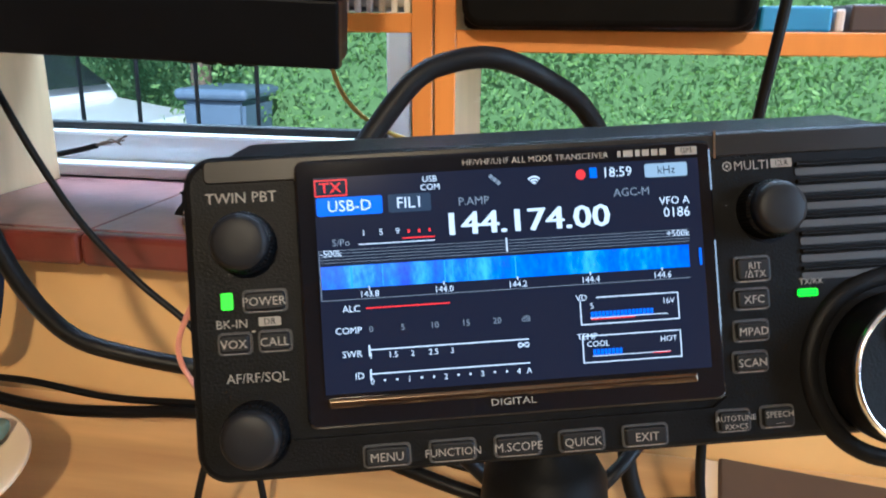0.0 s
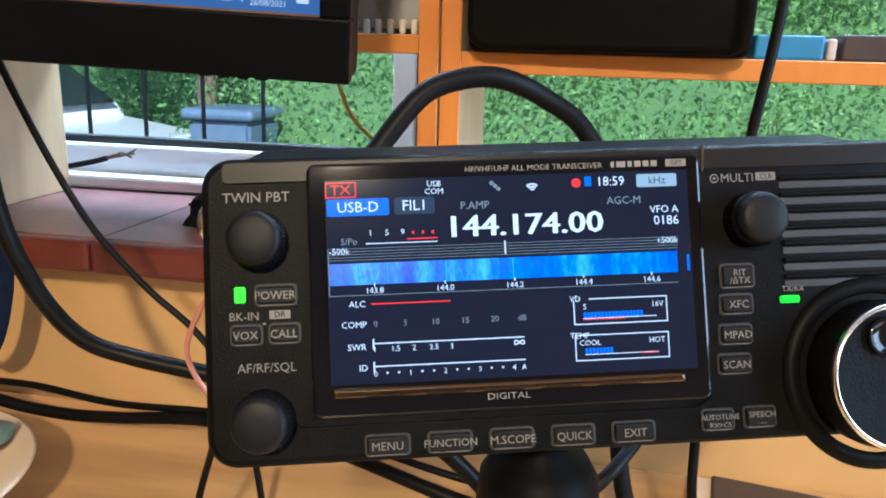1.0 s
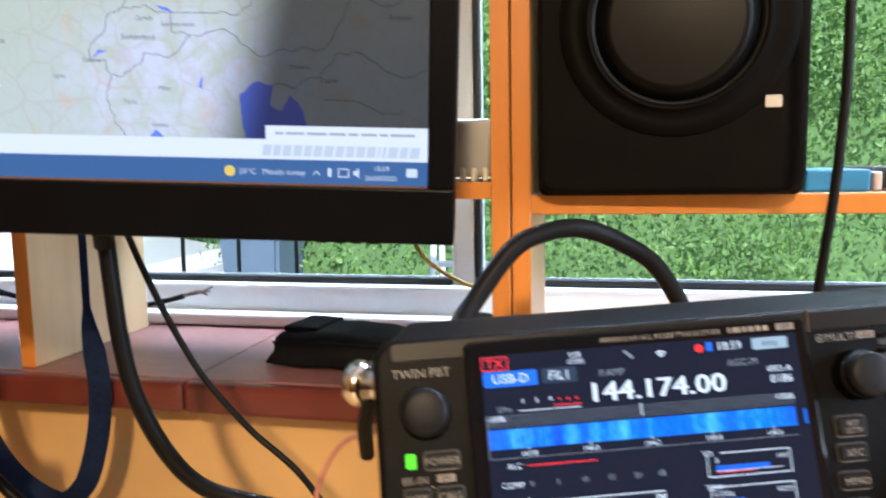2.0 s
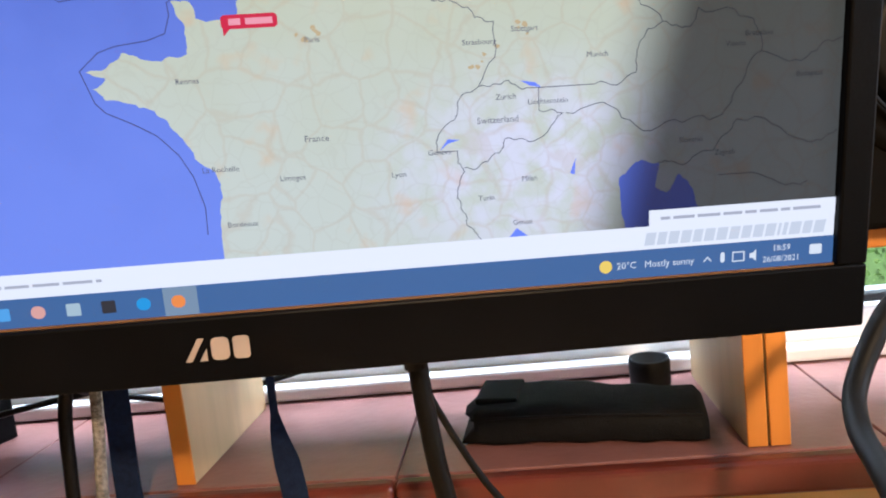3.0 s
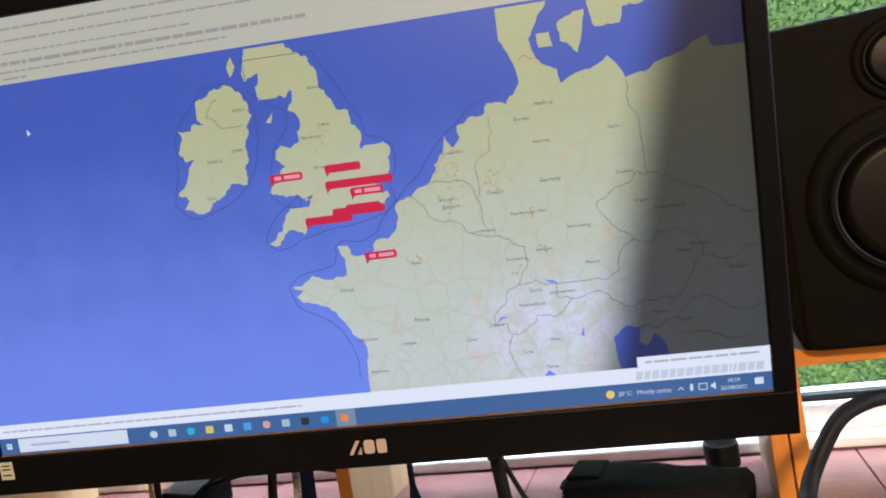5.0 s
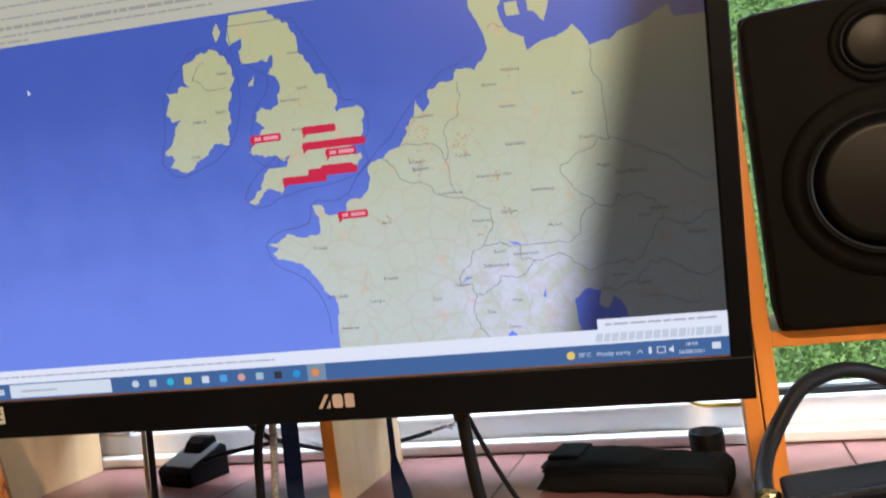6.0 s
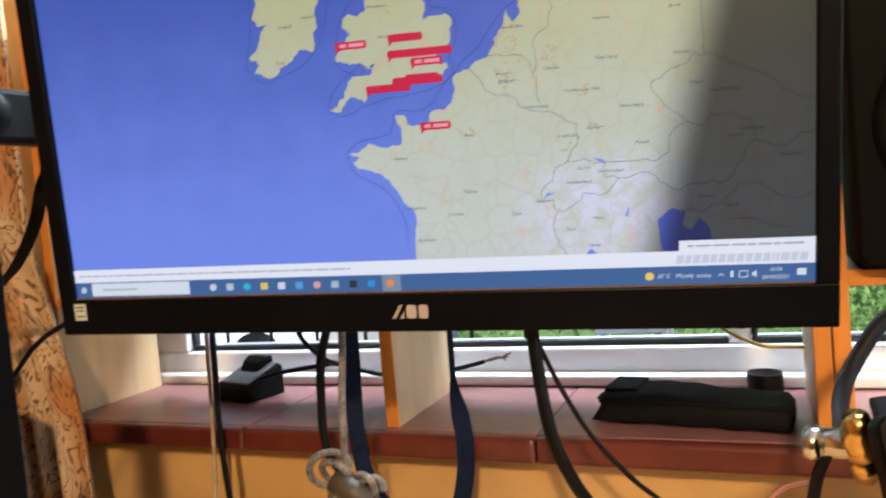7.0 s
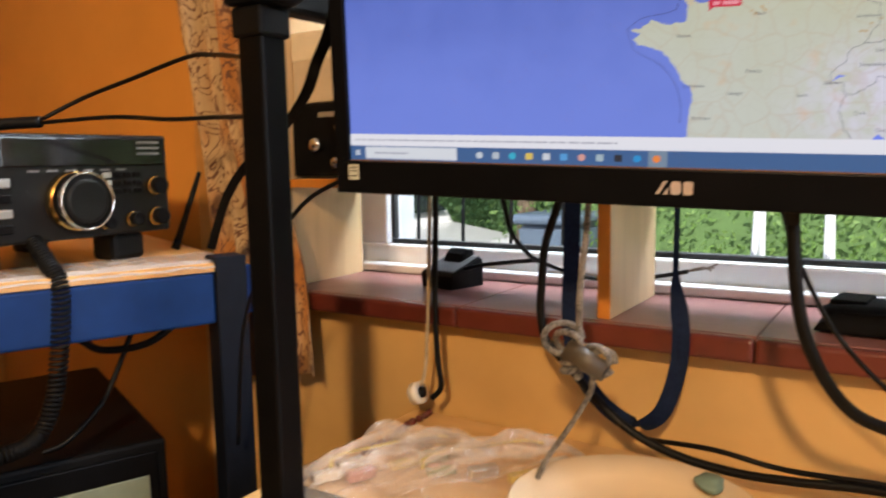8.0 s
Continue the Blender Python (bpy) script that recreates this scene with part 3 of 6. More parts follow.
def monitor():
    mon = thing("monitor", pose(-0.1315, -0.2313, 1.0616, 5.49, 2.34, 9.37), "black widescreen monitor showing a red-tagged map of western Europe", "monitor")
    W, H = 0.491, 0.276
    bm = bmesh.new()
    slab(bm, rounded(-0.0122, W + 0.0122, -0.026, H + 0.0125, 0.004), 0.006, 0.022)
    box(bm, 0.05, W - 0.05, 0.02, 0.05, 0.03, H - 0.02, 0.012, 3)
    part("back_cover", bm, M_BLACK, mon)
    bm = bmesh.new()
    for x0, x1, z0, z1 in ((-0.0125, W + 0.0125, -0.0265, -0.0006), (-0.0125, W + 0.0125, H, H + 0.013), (-0.0125, 0, -0.0006, H), (W, W + 0.0125, -0.0006, H)):
        box(bm, x0, x1, -0.003, 0.0065, z0, z1, 0.0011, 2)
    part("bezel", bm, M_BEZEL, mon, "satin black bezel")
    # amber glint along the lower bezel, painted as the lip's colour
    part("bezel_lip", box(bmesh.new(), 0.0, W, -0.0008, 0.004, -0.0008, 0.0002), material("amber_glint_lip", (0.20, 0.10, 0.04), 0.25), mon, "thin lower lip with an amber glint painted into its colour")
    bm = bmesh.new()
    x = 0.237
    plate(bm, [(x, -0.0175), (x + 0.0024, -0.0175), (x + 0.0076, -0.0085), (x + 0.0052, -0.0085)], -0.0033)
    plate(bm, [(x + 0.0052, -0.0175), (x + 0.0082, -0.0175), (x + 0.0082, -0.0125)], -0.0033)
    plate(bm, rounded(x + 0.0098, x + 0.0166, -0.0175, -0.0085, 0.0022), -0.0033)
    plate(bm, rounded(x + 0.0180, x + 0.0242, -0.0175, -0.0085, 0.0015), -0.0033)
    part("badge", bm, material("pale_badge_print", (0.55, 0.46, 0.40), 0.35, metal=0.4), mon, "pale metallic maker's badge as plain shapes")
    st = part("sticker", rect(bmesh.new(), -0.001, 0.0085, -0.0155, -0.0035, -0.0032), material("green_grey_sticker", (0.45, 0.46, 0.36), 0.5), mon, "small green-grey energy sticker")
    bm = bmesh.new()
    for z in (-0.006, -0.0085, -0.0125):
        rect(bm, 0.0006, 0.0068, z - 0.0005, z + 0.0005, -0.00335)
    part("print", bm, M_BLACK, st)
    bm = bmesh.new()
    for i in range(4):
        box(bm, 0.44 + i * 0.008, 0.4445 + i * 0.008, 0.0, 0.004, -0.0274, -0.0263)
    part("button", bm, M_BLACK, mon)

    scr = part("screen", rect(bmesh.new(), 0, W, 0, H, 0.0014), M_SEA, mon, "lit display with a web map and task bar")
    land = bmesh.new()
    coast = jagged(WEST_COAST, 0.07, closed=False)[:-1] + jagged(NORTH_COAST, 0.05, closed=False)
    for pts in (jagged(IRELAND, 0.13), jagged(BRITAIN, 0.11), coast, *[jagged(i, 0.05) for i in ISLES]):
        plate(land, [(min(max(a, 0.0), W), b) for a, b in (merc(*p) for p in pts)], 0.0011)
    part("map_land", land, M_LAND, scr, "pale green and cream land on the map")
    urban, rnd = bmesh.new(), random.Random(21)
    for lon, lat, wide, n in ((4.6, 52.0, 0.7, 26), (7.0, 51.4, 0.6, 26), (4.4, 50.9, 0.7, 16), (8.6, 50.0, 0.4, 10), (2.35, 48.85, 0.3, 8), (-0.1, 51.5, 0.35, 8), (-2.0, 53.3, 0.5, 14), (9.1, 48.8, 0.3, 6), (9.9, 53.5, 0.25, 5), (7.6, 48.2, 0.5, 6)):
        for k in range(n):
            x, z = merc(lon + rnd.gauss(0, wide * 0.6), lat + rnd.gauss(0, wide * 0.36))
            r = rnd.uniform(0.0004, 0.0013)
            plate(urban, [(x + r * rnd.uniform(0.6, 1.3) * math.cos(j * 1.05), z + r * rnd.uniform(0.5, 1.1) * math.sin(j * 1.05)) for j in range(6)], 0.00095 - 0.000001 * k)
    part("map_urban", urban, glow("map_urban_tint", (0.56, 0.42, 0.24), SCREEN), scr, "orange built-up areas on the map", "stuff")
    lakes = bmesh.new()
    for pts in (jagged(ADRIATIC, 0.05), *LAKES):
        plate(lakes, [merc(*p) for p in pts], 0.0008)
    part("map_water", lakes, M_LAKE, scr, kind="stuff")
    lines = bmesh.new()
    for pts in BORDERS:
        stroke(lines, [merc(*p) for p in jagged(pts, 0.09, 3, closed=False)], 0.0003, 0.0007)
    part("map_border", lines, M_BORDER, scr, kind="stuff")
    limit = bmesh.new()
    for pts in (sea_limit(IRELAND, 0.55), sea_limit(BRITAIN, 0.5)):
        stroke(limit, [merc(*p) for p in pts if p[1] < 56.3], 0.0004, 0.0009)
    stroke(limit, [merc(*p) for p in sea_limit(WEST_COAST, -0.5, closed=False)], 0.0004, 0.0009)
    part("sea_limit_line", limit, M_LIMIT, scr, kind="stuff")
    ink = bmesh.new()
    for name, lon, lat in TOWNS:
        x, z = merc(lon, lat)
        size = 0.0023 if name in ("France", "Germany", "Switzerland", "Ireland", "Belgium") else 0.00195
        words(ink, name, x, z - size / 2, size, 0.0006, "CENTER")
    part("map_lettering", ink, M_BORDER, scr, kind="stuff")
    # red report tags
    tag_ink = bmesh.new()
    for i, (x, z, w) in enumerate(((0.2120, 0.1572, 0.0215), (0.2465, 0.1588, 0.023), (0.2455, 0.1492, 0.042), (0.2600, 0.1436, 0.021), (0.2300, 0.1290, 0.030), (0.2475, 0.1325, 0.033), (0.2632, 0.1042, 0.0205), (0.2560, 0.1340, 0.022))):
        y = 0.0005 - i * 0.00006
        tags = bmesh.new()
        plate(tags, rounded(x + 0.001, x + w, z - 0.0024, z + 0.0024, 0.0014), y)
        plate(tags, [(x + 0.0015, z + 0.001), (x + 0.0015, z - 0.0048), (x + 0.0052, z - 0.001)], y + 0.00001)
        part("map_tag", tags, M_TAG, scr, "red report tag")
        if i in (0, 3, 6):
            for k, (a, b) in enumerate(((0.18, 0.38), (0.46, 0.92))):
                rect(tag_ink, x + w * a, x + w * b, z - 0.0011, z + 0.0011, y - 0.00003)
    part("tag_print", tag_ink, M_TAG_INK, scr, kind="stuff")
    # page head and foot
    page = bmesh.new()
    rect(page, 0, W, 0.2365, H, 0.0006)
    rect(page, 0, W, 0.0112, 0.0203, 0.0006)
    rect(page, 0.4165, W, 0.0195, 0.0265, 0.0004)
    part("web_page", page, M_PAGE, scr)
    pi = bmesh.new()
    rnd = random.Random(4)
    for z, h, x_end in ((0.0158, 0.0011, 0.21), (0.0231, 0.0012, 0.485), (0.2395, 0.0012, 0.07), (0.2435, 0.0012, 0.20), (0.2485, 0.0022, 0.25), (0.2545, 0.001, 0.18), (0.262, 0.0012, 0.3), (0.269, 0.0014, 0.24)):
        x = 0.004 if z != 0.0231 else 0.421
        while x < x_end:
            w = rnd.uniform(0.003, 0.012)
            rect(pi, x, min(x + w, x_end), z - h / 2, z + h / 2, 0.0003)
            x += w + 0.0012
    part("page_text", pi, M_PAGE_INK, scr, kind="stuff")
    mk = bmesh.new()
    x = 0.4145
    for w in (0.004, 0.0035, 0.004, 0.004, 0.0036, 0.004, 0.0042, 0.004, 0.0038, 0.004, 0.004, 0.0012, 0.0018, 0.0045, 0.0036, 0.0044):
        plate(mk, [(x, 0.0128), (x + w, 0.0128), (x + w + 0.001, 0.0178), (x + 0.001, 0.0178)], 0.0003)
        x += w + 0.0009
    part("page_mark", mk, M_MARK, scr, "pale grey site mark as slanted bars", "stuff")
    part("pointer", plate(bmesh.new(), [(0.063, 0.2075), (0.0655, 0.2045), (0.0645, 0.2045), (0.063, 0.2035)], 0.0003), M_TASK_LIGHT, scr)
    # task bar
    part("task_bar", rect(bmesh.new(), 0, W, 0, 0.0112, 0.0005), M_TASK, scr)
    li = bmesh.new()
    rect(li, 0.0133, 0.091, 0.0012, 0.0105, 0.0003)
    for a, b in ((0, 0), (0.0021, 0), (0, 0.0021), (0.0021, 0.0021)):
        rect(li, 0.0045 + a, 0.0063 + a, 0.0038 + b, 0.0056 + b, 0.0003)
    words(li, "20°C", 0.4035, 0.0042, 0.0026, 0.0002)
    words(li, "Mostly sunny", 0.4145, 0.0042, 0.0026, 0.0002)
    words(li, "18:59", 0.4697, 0.0068, 0.0023, 0.0002, "CENTER")
    words(li, "26/08/2021", 0.4697, 0.0024, 0.0023, 0.0002, "CENTER")
    stroke(li, [(0.4383, 0.0046), (0.4398, 0.0062), (0.4413, 0.0046)], 0.0005, 0.0002)
    plate(li, rounded(0.4450, 0.4467, 0.0036, 0.0078, 0.0008), 0.0002)
    ring = [(0.4500, 0.0038), (0.4545, 0.0038), (0.4545, 0.0074), (0.4500, 0.0074)]
    stroke(li, ring + ring[:1], 0.0005, 0.0002)
    plate(li, [(0.4568, 0.0046), (0.4580, 0.0046), (0.4594, 0.0032), (0.4594, 0.008), (0.4580, 0.0066), (0.4568, 0.0066)], 0.0002)
    plate(li, rounded(0.4812, 0.4862, 0.0042, 0.0082, 0.0006), 0.0002)
    part("task_text", li, M_TASK_LIGHT, scr, kind="stuff")
    part("search_text", rect(bmesh.new(), 0.022, 0.05, 0.0052, 0.0064, 0.0001), M_PAGE_INK, scr)
    yellow = bmesh.new()
    plate(yellow, rounded(0.3967, 0.4017, 0.003, 0.008, 0.0024), 0.0002)
    part("weather_icon", yellow, glow("icon_yellow", (0.85, 0.6, 0.12), SCREEN), scr)
    icons = (((0.6, 0.65, 0.7), 0), ((0.5, 0.55, 0.6), 1), ((0.05, 0.45, 0.62), 0), ((0.75, 0.55, 0.12), 1), ((0.65, 0.68, 0.72), 1), ((0.1, 0.35, 0.7), 1), ((0.7, 0.35, 0.3), 0), ((0.4, 0.5, 0.55), 1), ((0.03, 0.03, 0.04), 1), ((0.03, 0.3, 0.65), 0), ((0.85, 0.25, 0.06), 0))
    part("active_tile", rect(bmesh.new(), 0.231, 0.2435, 0.0, 0.0112, 0.00035), glow("icon_tile", (0.2, 0.27, 0.36), SCREEN), scr)
    for i, (colour, square) in enumerate(icons):
        x = 0.1092 + i * 0.01272
        bm = bmesh.new()
        plate(bm, rounded(x - 0.0026, x + 0.0026, 0.0032, 0.0080, 0.0006 if square else 0.0023), 0.0002)
        part("icon", bm, glow("icon_colour", colour, SCREEN), scr)
    return mon


monitor()

# ---- portable transceiver ----
def transceiver():
    r = thing("transceiver", pose(0.4556, -0.2632, 0.9563, -17.65, -2.78, 15.3), "small black portable radio transceiver with a lit colour display", "radio")
    case = material("black_radio_case", (0.0045, 0.0045, 0.005), 0.42, spec=0.07, vary=0.2, scale=120, bump=0.12, bump_scale=1500)
    gloss = material("glossy_black_panel", (0.006, 0.006, 0.008), 0.05, vary=0.1, spec=0.3)
    strip = material("brown_black_fascia", (0.014, 0.012, 0.010), 0.36, vary=0.15, scale=80, spec=0.15)
    key_m = material("grey_black_key", (0.009, 0.009, 0.010), 0.45, spec=0.15, vary=0.1, scale=80)
    ink = material("white_legend_ink", (0.19, 0.175, 0.155), 0.5, vary=0.03)
    front = part("front_case", slab(bmesh.new(), rounded(-0.0895, 0.109, -0.0312, 0.0495, 0.008, 8), 0.0, 0.012, 0.0022, 3), case, r)
    # body behind the face: its top rises to a rear edge, its sides draw in
    profile = [(0.006, 0.0475), (0.031, 0.0575), (0.055, 0.0570), (0.070, 0.049), (0.072, -0.018), (0.060, -0.026), (0.006, -0.0285)]
    bm = bmesh.new()
    left = [bm.verts.new((-0.0865 + 0.28 * max(0.0, y - 0.006) + 0.12 * max(0.0, y - 0.031), y, z)) for y, z in profile]
    right = [bm.verts.new((0.106 - 0.28 * max(0.0, y - 0.006) - 0.12 * max(0.0, y - 0.031), y, z)) for y, z in profile]
    bm.faces.new(left)
    bm.faces.new(right[::-1])
    for i in range(len(left)):
        k = (i + 1) % len(left)
        bm.faces.new((left[i], right[i], right[k], left[k]))
    bmesh.ops.recalc_face_normals(bm, faces=bm.faces[:])
    bmesh.ops.bevel(bm, geom=bm.edges[:], offset=0.0025, segments=2, affect="EDGES", profile=0.5)
    part("rear_case", bm, case, r, "black ribbed body")
    for i in range(7):
        part("fin", box(bmesh.new(), -0.058, 0.077, 0.0715, 0.0755, -0.015 + i * 0.0085, -0.012 + i * 0.0085, 0.0006, 1), case, r)
    part("top_fascia", slab(bmesh.new(), rounded(-0.0838, 0.1035, 0.0425, 0.0482, 0.0015), -0.0006, 0.002, 0.0003), strip, r)
    part("seam", slab(bmesh.new(), [(0.0445, 0.042), (0.0451, 0.042), (0.0456, 0.0492), (0.0450, 0.0492)], -0.0009, 0.001), material("bright_seam", (0.4, 0.36, 0.3), 0.2, metal=1), r)
    glass = part("display_glass", slab(bmesh.new(), rounded(-0.0618, 0.0438, -0.0193, 0.0470, 0.0025), -0.0014, 0.002, 0.0008), gloss, r, "glossy black display window")
    part("lower_ledge", slab(bmesh.new(), [(-0.0655, -0.0212), (0.040, -0.0212), (0.044, -0.0185), (0.044, -0.0196), (0.0405, -0.0222), (-0.0655, -0.0222)], -0.0012, 0.001), case, r)
    # bronze of the lower rim is the lamp's reflection, painted in
    bead = part("display_lower_rim", slab(bmesh.new(), rounded(-0.0565, 0.0362, -0.0142, -0.0118, 0.0006), -0.0030, 0.0, 0.0011, 3), material("warm_reflection_rim", (0.16, 0.11, 0.07), 0.13, metal=0.85, vary=0.1), r, "shiny rim with the lamp's warm reflection put into its bronze colour")

    # display picture
    Y = -0.0018
    lcd = part("display", rect(bmesh.new(), -0.0570, 0.0400, -0.0108, 0.0424, Y), None, r, "lit dark blue display with frequency and meters")
    lcd.data.materials.clear()
    lcd.data.materials.append(glow("lcd_dark_blue", (0.0012, 0.0035, 0.013), 1.0))
    white, dim = glow("lcd_white", (0.86, 0.9, 0.95), 0.62), glow("lcd_dim", (0.35, 0.38, 0.42), 0.45)
    red, blue = glow("lcd_red", (0.9, 0.03, 0.03), 0.75), glow("lcd_blue", (0.03, 0.17, 0.85), 0.6)
    mm = 0.001
    A, B, C, D = bmesh.new(), bmesh.new(), bmesh.new(), bmesh.new()
    y1, y2 = Y - 0.00025, Y - 0.0004

    def put(b, s, x, z, h, align="LEFT", wide=1.0):
        words(b, s, x * mm, z * mm, h * mm, y2, align, wide)

    for heavy in (0.0, 0.22, 0.44):
        put(A, "144.174.00", -26.2 + heavy, 26.5, 5.5, wide=1.2)
    put(A, "USB-D", -48.5, 33.9, 2.7, "CENTER")
    put(A, "FIL1", -33.7, 33.9, 2.7, "CENTER")
    put(A, "USB", -28.4, 40.0, 1.5, "CENTER")
    put(A, "COM", -28.4, 38.0, 1.5, "CENTER")
    put(A, "18:59", 15.0, 38.7, 2.4)
    put(A, "VFO A", 37.0, 31.0, 1.9, "RIGHT")
    put(A, "0186", 37.0, 27.8, 2.4, "RIGHT")
    put(A, "-500k", -56.4, 22.9, 1.6)
    put(A, "+500k", 36.4, 22.8, 1.6, "RIGHT")
    for i, s in enumerate(("143.8", "144.0", "144.2", "144.4", "144.6")):
        put(A, s, -44.9 + 18.4 * i, 12.6, 1.5, "CENTER")
        rect(A, (-45.0 + 18.4 * i) * mm, (-44.7 + 18.4 * i) * mm, 14.3 * mm, 15.2 * mm, y2)
    put(D, "P.AMP", -21.7, 33.7, 2.0)
    put(D, "AGC-M", 17.6, 33.7, 2.0)
    put(D, "S/Po", -53.3, 25.4, 1.7)
    put(A, "1", -46.0, 27.6, 1.5)
    put(A, "5", -41.7, 27.6, 1.5)
    put(A, "9", -37.6, 27.6, 1.5)
    put(A, "ALC", -51.7, 9.1, 1.6)
    put(A, "COMP", -53.8, 3.8, 1.6)
    put(A, "SWR", -52.4, -2.0, 1.6)
    put(A, "ID", -49.6, -7.4, 1.6)
    for i, s in enumerate(("0", "5", "10", "15", "20", "dB")):
        put(D, s, -45.0 + i * 7.8 - (0.6 if i == 5 else 0), 3.9, 1.5, "CENTER")
    for s, x in (("1", -45.4), ("1.5", -40.0), ("2", -35.2), ("2.5", -30.0), ("3", -25.4)):
        put(A, s, x, -2.6, 1.4, "CENTER")
    stroke(A, [((-7.6 + 1.3 * math.sin(a * 0.52)) * mm, (-1.8 + 0.55 * math.sin(a * 1.04)) * mm) for a in range(13)], 0.0003, y2)
    for i, s in enumerate("01234"):
        put(A, s, -45.4 + i * 9.05, -8.9, 1.4, "CENTER")
    put(A, "A", -6.6, -8.9, 1.4, "CENTER")
    for i in range(4):
        for k in (1, 2):
            rect(A, (-45.6 + i * 9.05 + k * 3.0) * mm, (-45.1 + i * 9.05 + k * 3.0) * mm, -8.3 * mm, -7.8 * mm, y2)
    for z in (-0.6, -6.5):
        rect(A, -45.8 * mm, -6.2 * mm, z * mm, (z + 0.3) * mm, y2)
        rect(A, -45.9 * mm, -45.5 * mm, (z - 1.4) * mm, (z + 1.3) * mm, y2)
    rect(A, -46.7 * mm, -28.0 * mm, 25.4 * mm, 25.65 * mm, y2)
    rect(A, -10.4 * mm, -10.05 * mm, 21.5 * mm, 25.0 * mm, y2)
    for i in range(5):
        rect(D, -56.4 * mm, 36.3 * mm, (21.3 + i * 0.75) * mm, (21.42 + i * 0.75) * mm, y1)
    for x0, x1, z0, z1 in ((-56.6, 36.0, 12.1, 12.25), (-56.7, -56.5, 12.1, 24.5)):
        rect(D, x0 * mm, x1 * mm, z0 * mm, z1 * mm, y1)
    for top, left, right in ((8.7, "5", "16V"), (-0.8, "COOL", "HOT")):
        ring = [(7.3 * mm, top * mm), (32.3 * mm, top * mm), (32.3 * mm, (top - 6.6) * mm), (7.3 * mm, (top - 6.6) * mm)]
        stroke(A, ring + ring[:1], 0.00028, y2)
        put(A, left, 8.3 if left == "COOL" else 9.7, top - 2.7, 1.4)
        put(A, right, 31.4, top - 2.6, 1.4, "RIGHT")
        rect(A, 9.7 * mm, 29.5 * mm, (top - 5.2) * mm, (top - 5.0) * mm, y1)
    part("blank_behind_word", rect(bmesh.new(), 6.6 * mm, 11.4 * mm, 8.3 * mm, 9.4 * mm, y2 - 0.00004), glow("lcd_dark_blank", (0.0012, 0.0035, 0.013), 1.0), lcd)
    words(A, "VD", 6.2 * mm, 8.1 * mm, 1.5 * mm, y2 - 0.0001)
    words(A, "TEMP", 5.9 * mm, -1.6 * mm, 1.5 * mm, y2 - 0.0001)
    # wireless and satellite signs
    for k, rad in enumerate((0.5, 1.2, 1.9)):
        stroke(A, [((-2.3 + rad * math.sin(radians(a))) * mm, (37.9 + rad * math.cos(radians(a))) * mm) for a in range(-45, 46, 15)], 0.00042, y2)
    for x, z in ((-13.1, 40.4), (-12.2, 39.6), (-11.3, 38.8)):
        plate(D, [((x - 0.7) * mm, z * mm), (x * mm, (z - 0.7) * mm), ((x + 0.7) * mm, z * mm), (x * mm, (z + 0.7) * mm)], y2)
    part("white_readout", A, white, lcd, "white digits and scales", "stuff")
    part("grey_readout", D, dim, lcd, kind="stuff")
    put(B, "TX", -52.9, 38.6, 2.5, "CENTER", 1.15)
    ring = [(-56.7 * mm, 41.7 * mm), (-49.0 * mm, 41.7 * mm), (-49.0 * mm, 37.9 * mm), (-56.7 * mm, 37.9 * mm)]
    stroke(B, ring + ring[:1], 0.0003, y1)
    plate(B, [((9.6 + 1.25 * math.cos(a * 0.393)) * mm, (39.7 + 1.25 * math.sin(a * 0.393)) * mm) for a in range(16)], y1)
    for x0, x1, z0, z1 in ((-45.9, -25.3, 9.65, 9.95), (-36.0, -28.0, 26.3, 26.6), (9.8, 21.0, 3.2, 3.45), (25.0, 29.5, -6.15, -5.9)):
        rect(B, x0 * mm, x1 * mm, z0 * mm, z1 * mm, y2)
    for k in range(3):
        rect(B, (-34.6 + k * 2.6) * mm, (-34.1 + k * 2.6) * mm, 27.7 * mm, 28.5 * mm, y2)
    part("red_readout", B, red, lcd, kind="stuff")
    plate(C, rounded(-56.6 * mm, -40.4 * mm, 32.9 * mm, 37.4 * mm, 0.0006), y1)
    rect(C, 11.9 * mm, 13.7 * mm, 38.7 * mm, 41.3 * mm, y1)
    for n_, z, x0 in ((17, 3.7, 9.8), (8, -5.7, 9.8)):
        for k in range(n_):
            rect(C, (x0 + k * 0.95) * mm, (x0 + 0.75 + k * 0.95) * mm, z * mm, (z + 1.5) * mm, y2)
    rect(C, 38.6 * mm, 39.3 * mm, 15.2 * mm, 19.5 * mm, y1)
    part("blue_readout", C, blue, lcd, kind="stuff")
    bm = bmesh.new()
    plate(bm, rounded(-39.0 * mm, -28.4 * mm, 32.9 * mm, 37.4 * mm, 0.0006), y1)
    part("filter_box", bm, glow("lcd_slate", (0.02, 0.035, 0.06), 0.8), lcd)
    bm = bmesh.new()
    plate(bm, rounded(26.0 * mm, 37.0 * mm, 38.0 * mm, 41.5 * mm, 0.0006), y1)
    part("unit_box", bm, glow("lcd_silver", (0.45, 0.55, 0.62), 0.5), lcd)
    part("unit_text", words(bmesh.new(), "kHz", 31.5 * mm, 38.8 * mm, 2.0 * mm, y2, "CENTER"), glow("lcd_black_text", (0.03, 0.04, 0.06), 0.5), lcd)

    # waterfall: blue noise with paler signal streaks
    m = bpy.data.materials.new("lcd_waterfall")
    m.use_nodes = True
    nt = m.node_tree
    pb = nt.nodes["Principled BSDF"]
    pb.inputs["Base Color"].default_value, pb.inputs["Roughness"].default_value = (0.01, 0.01, 0.01, 1), 0.2
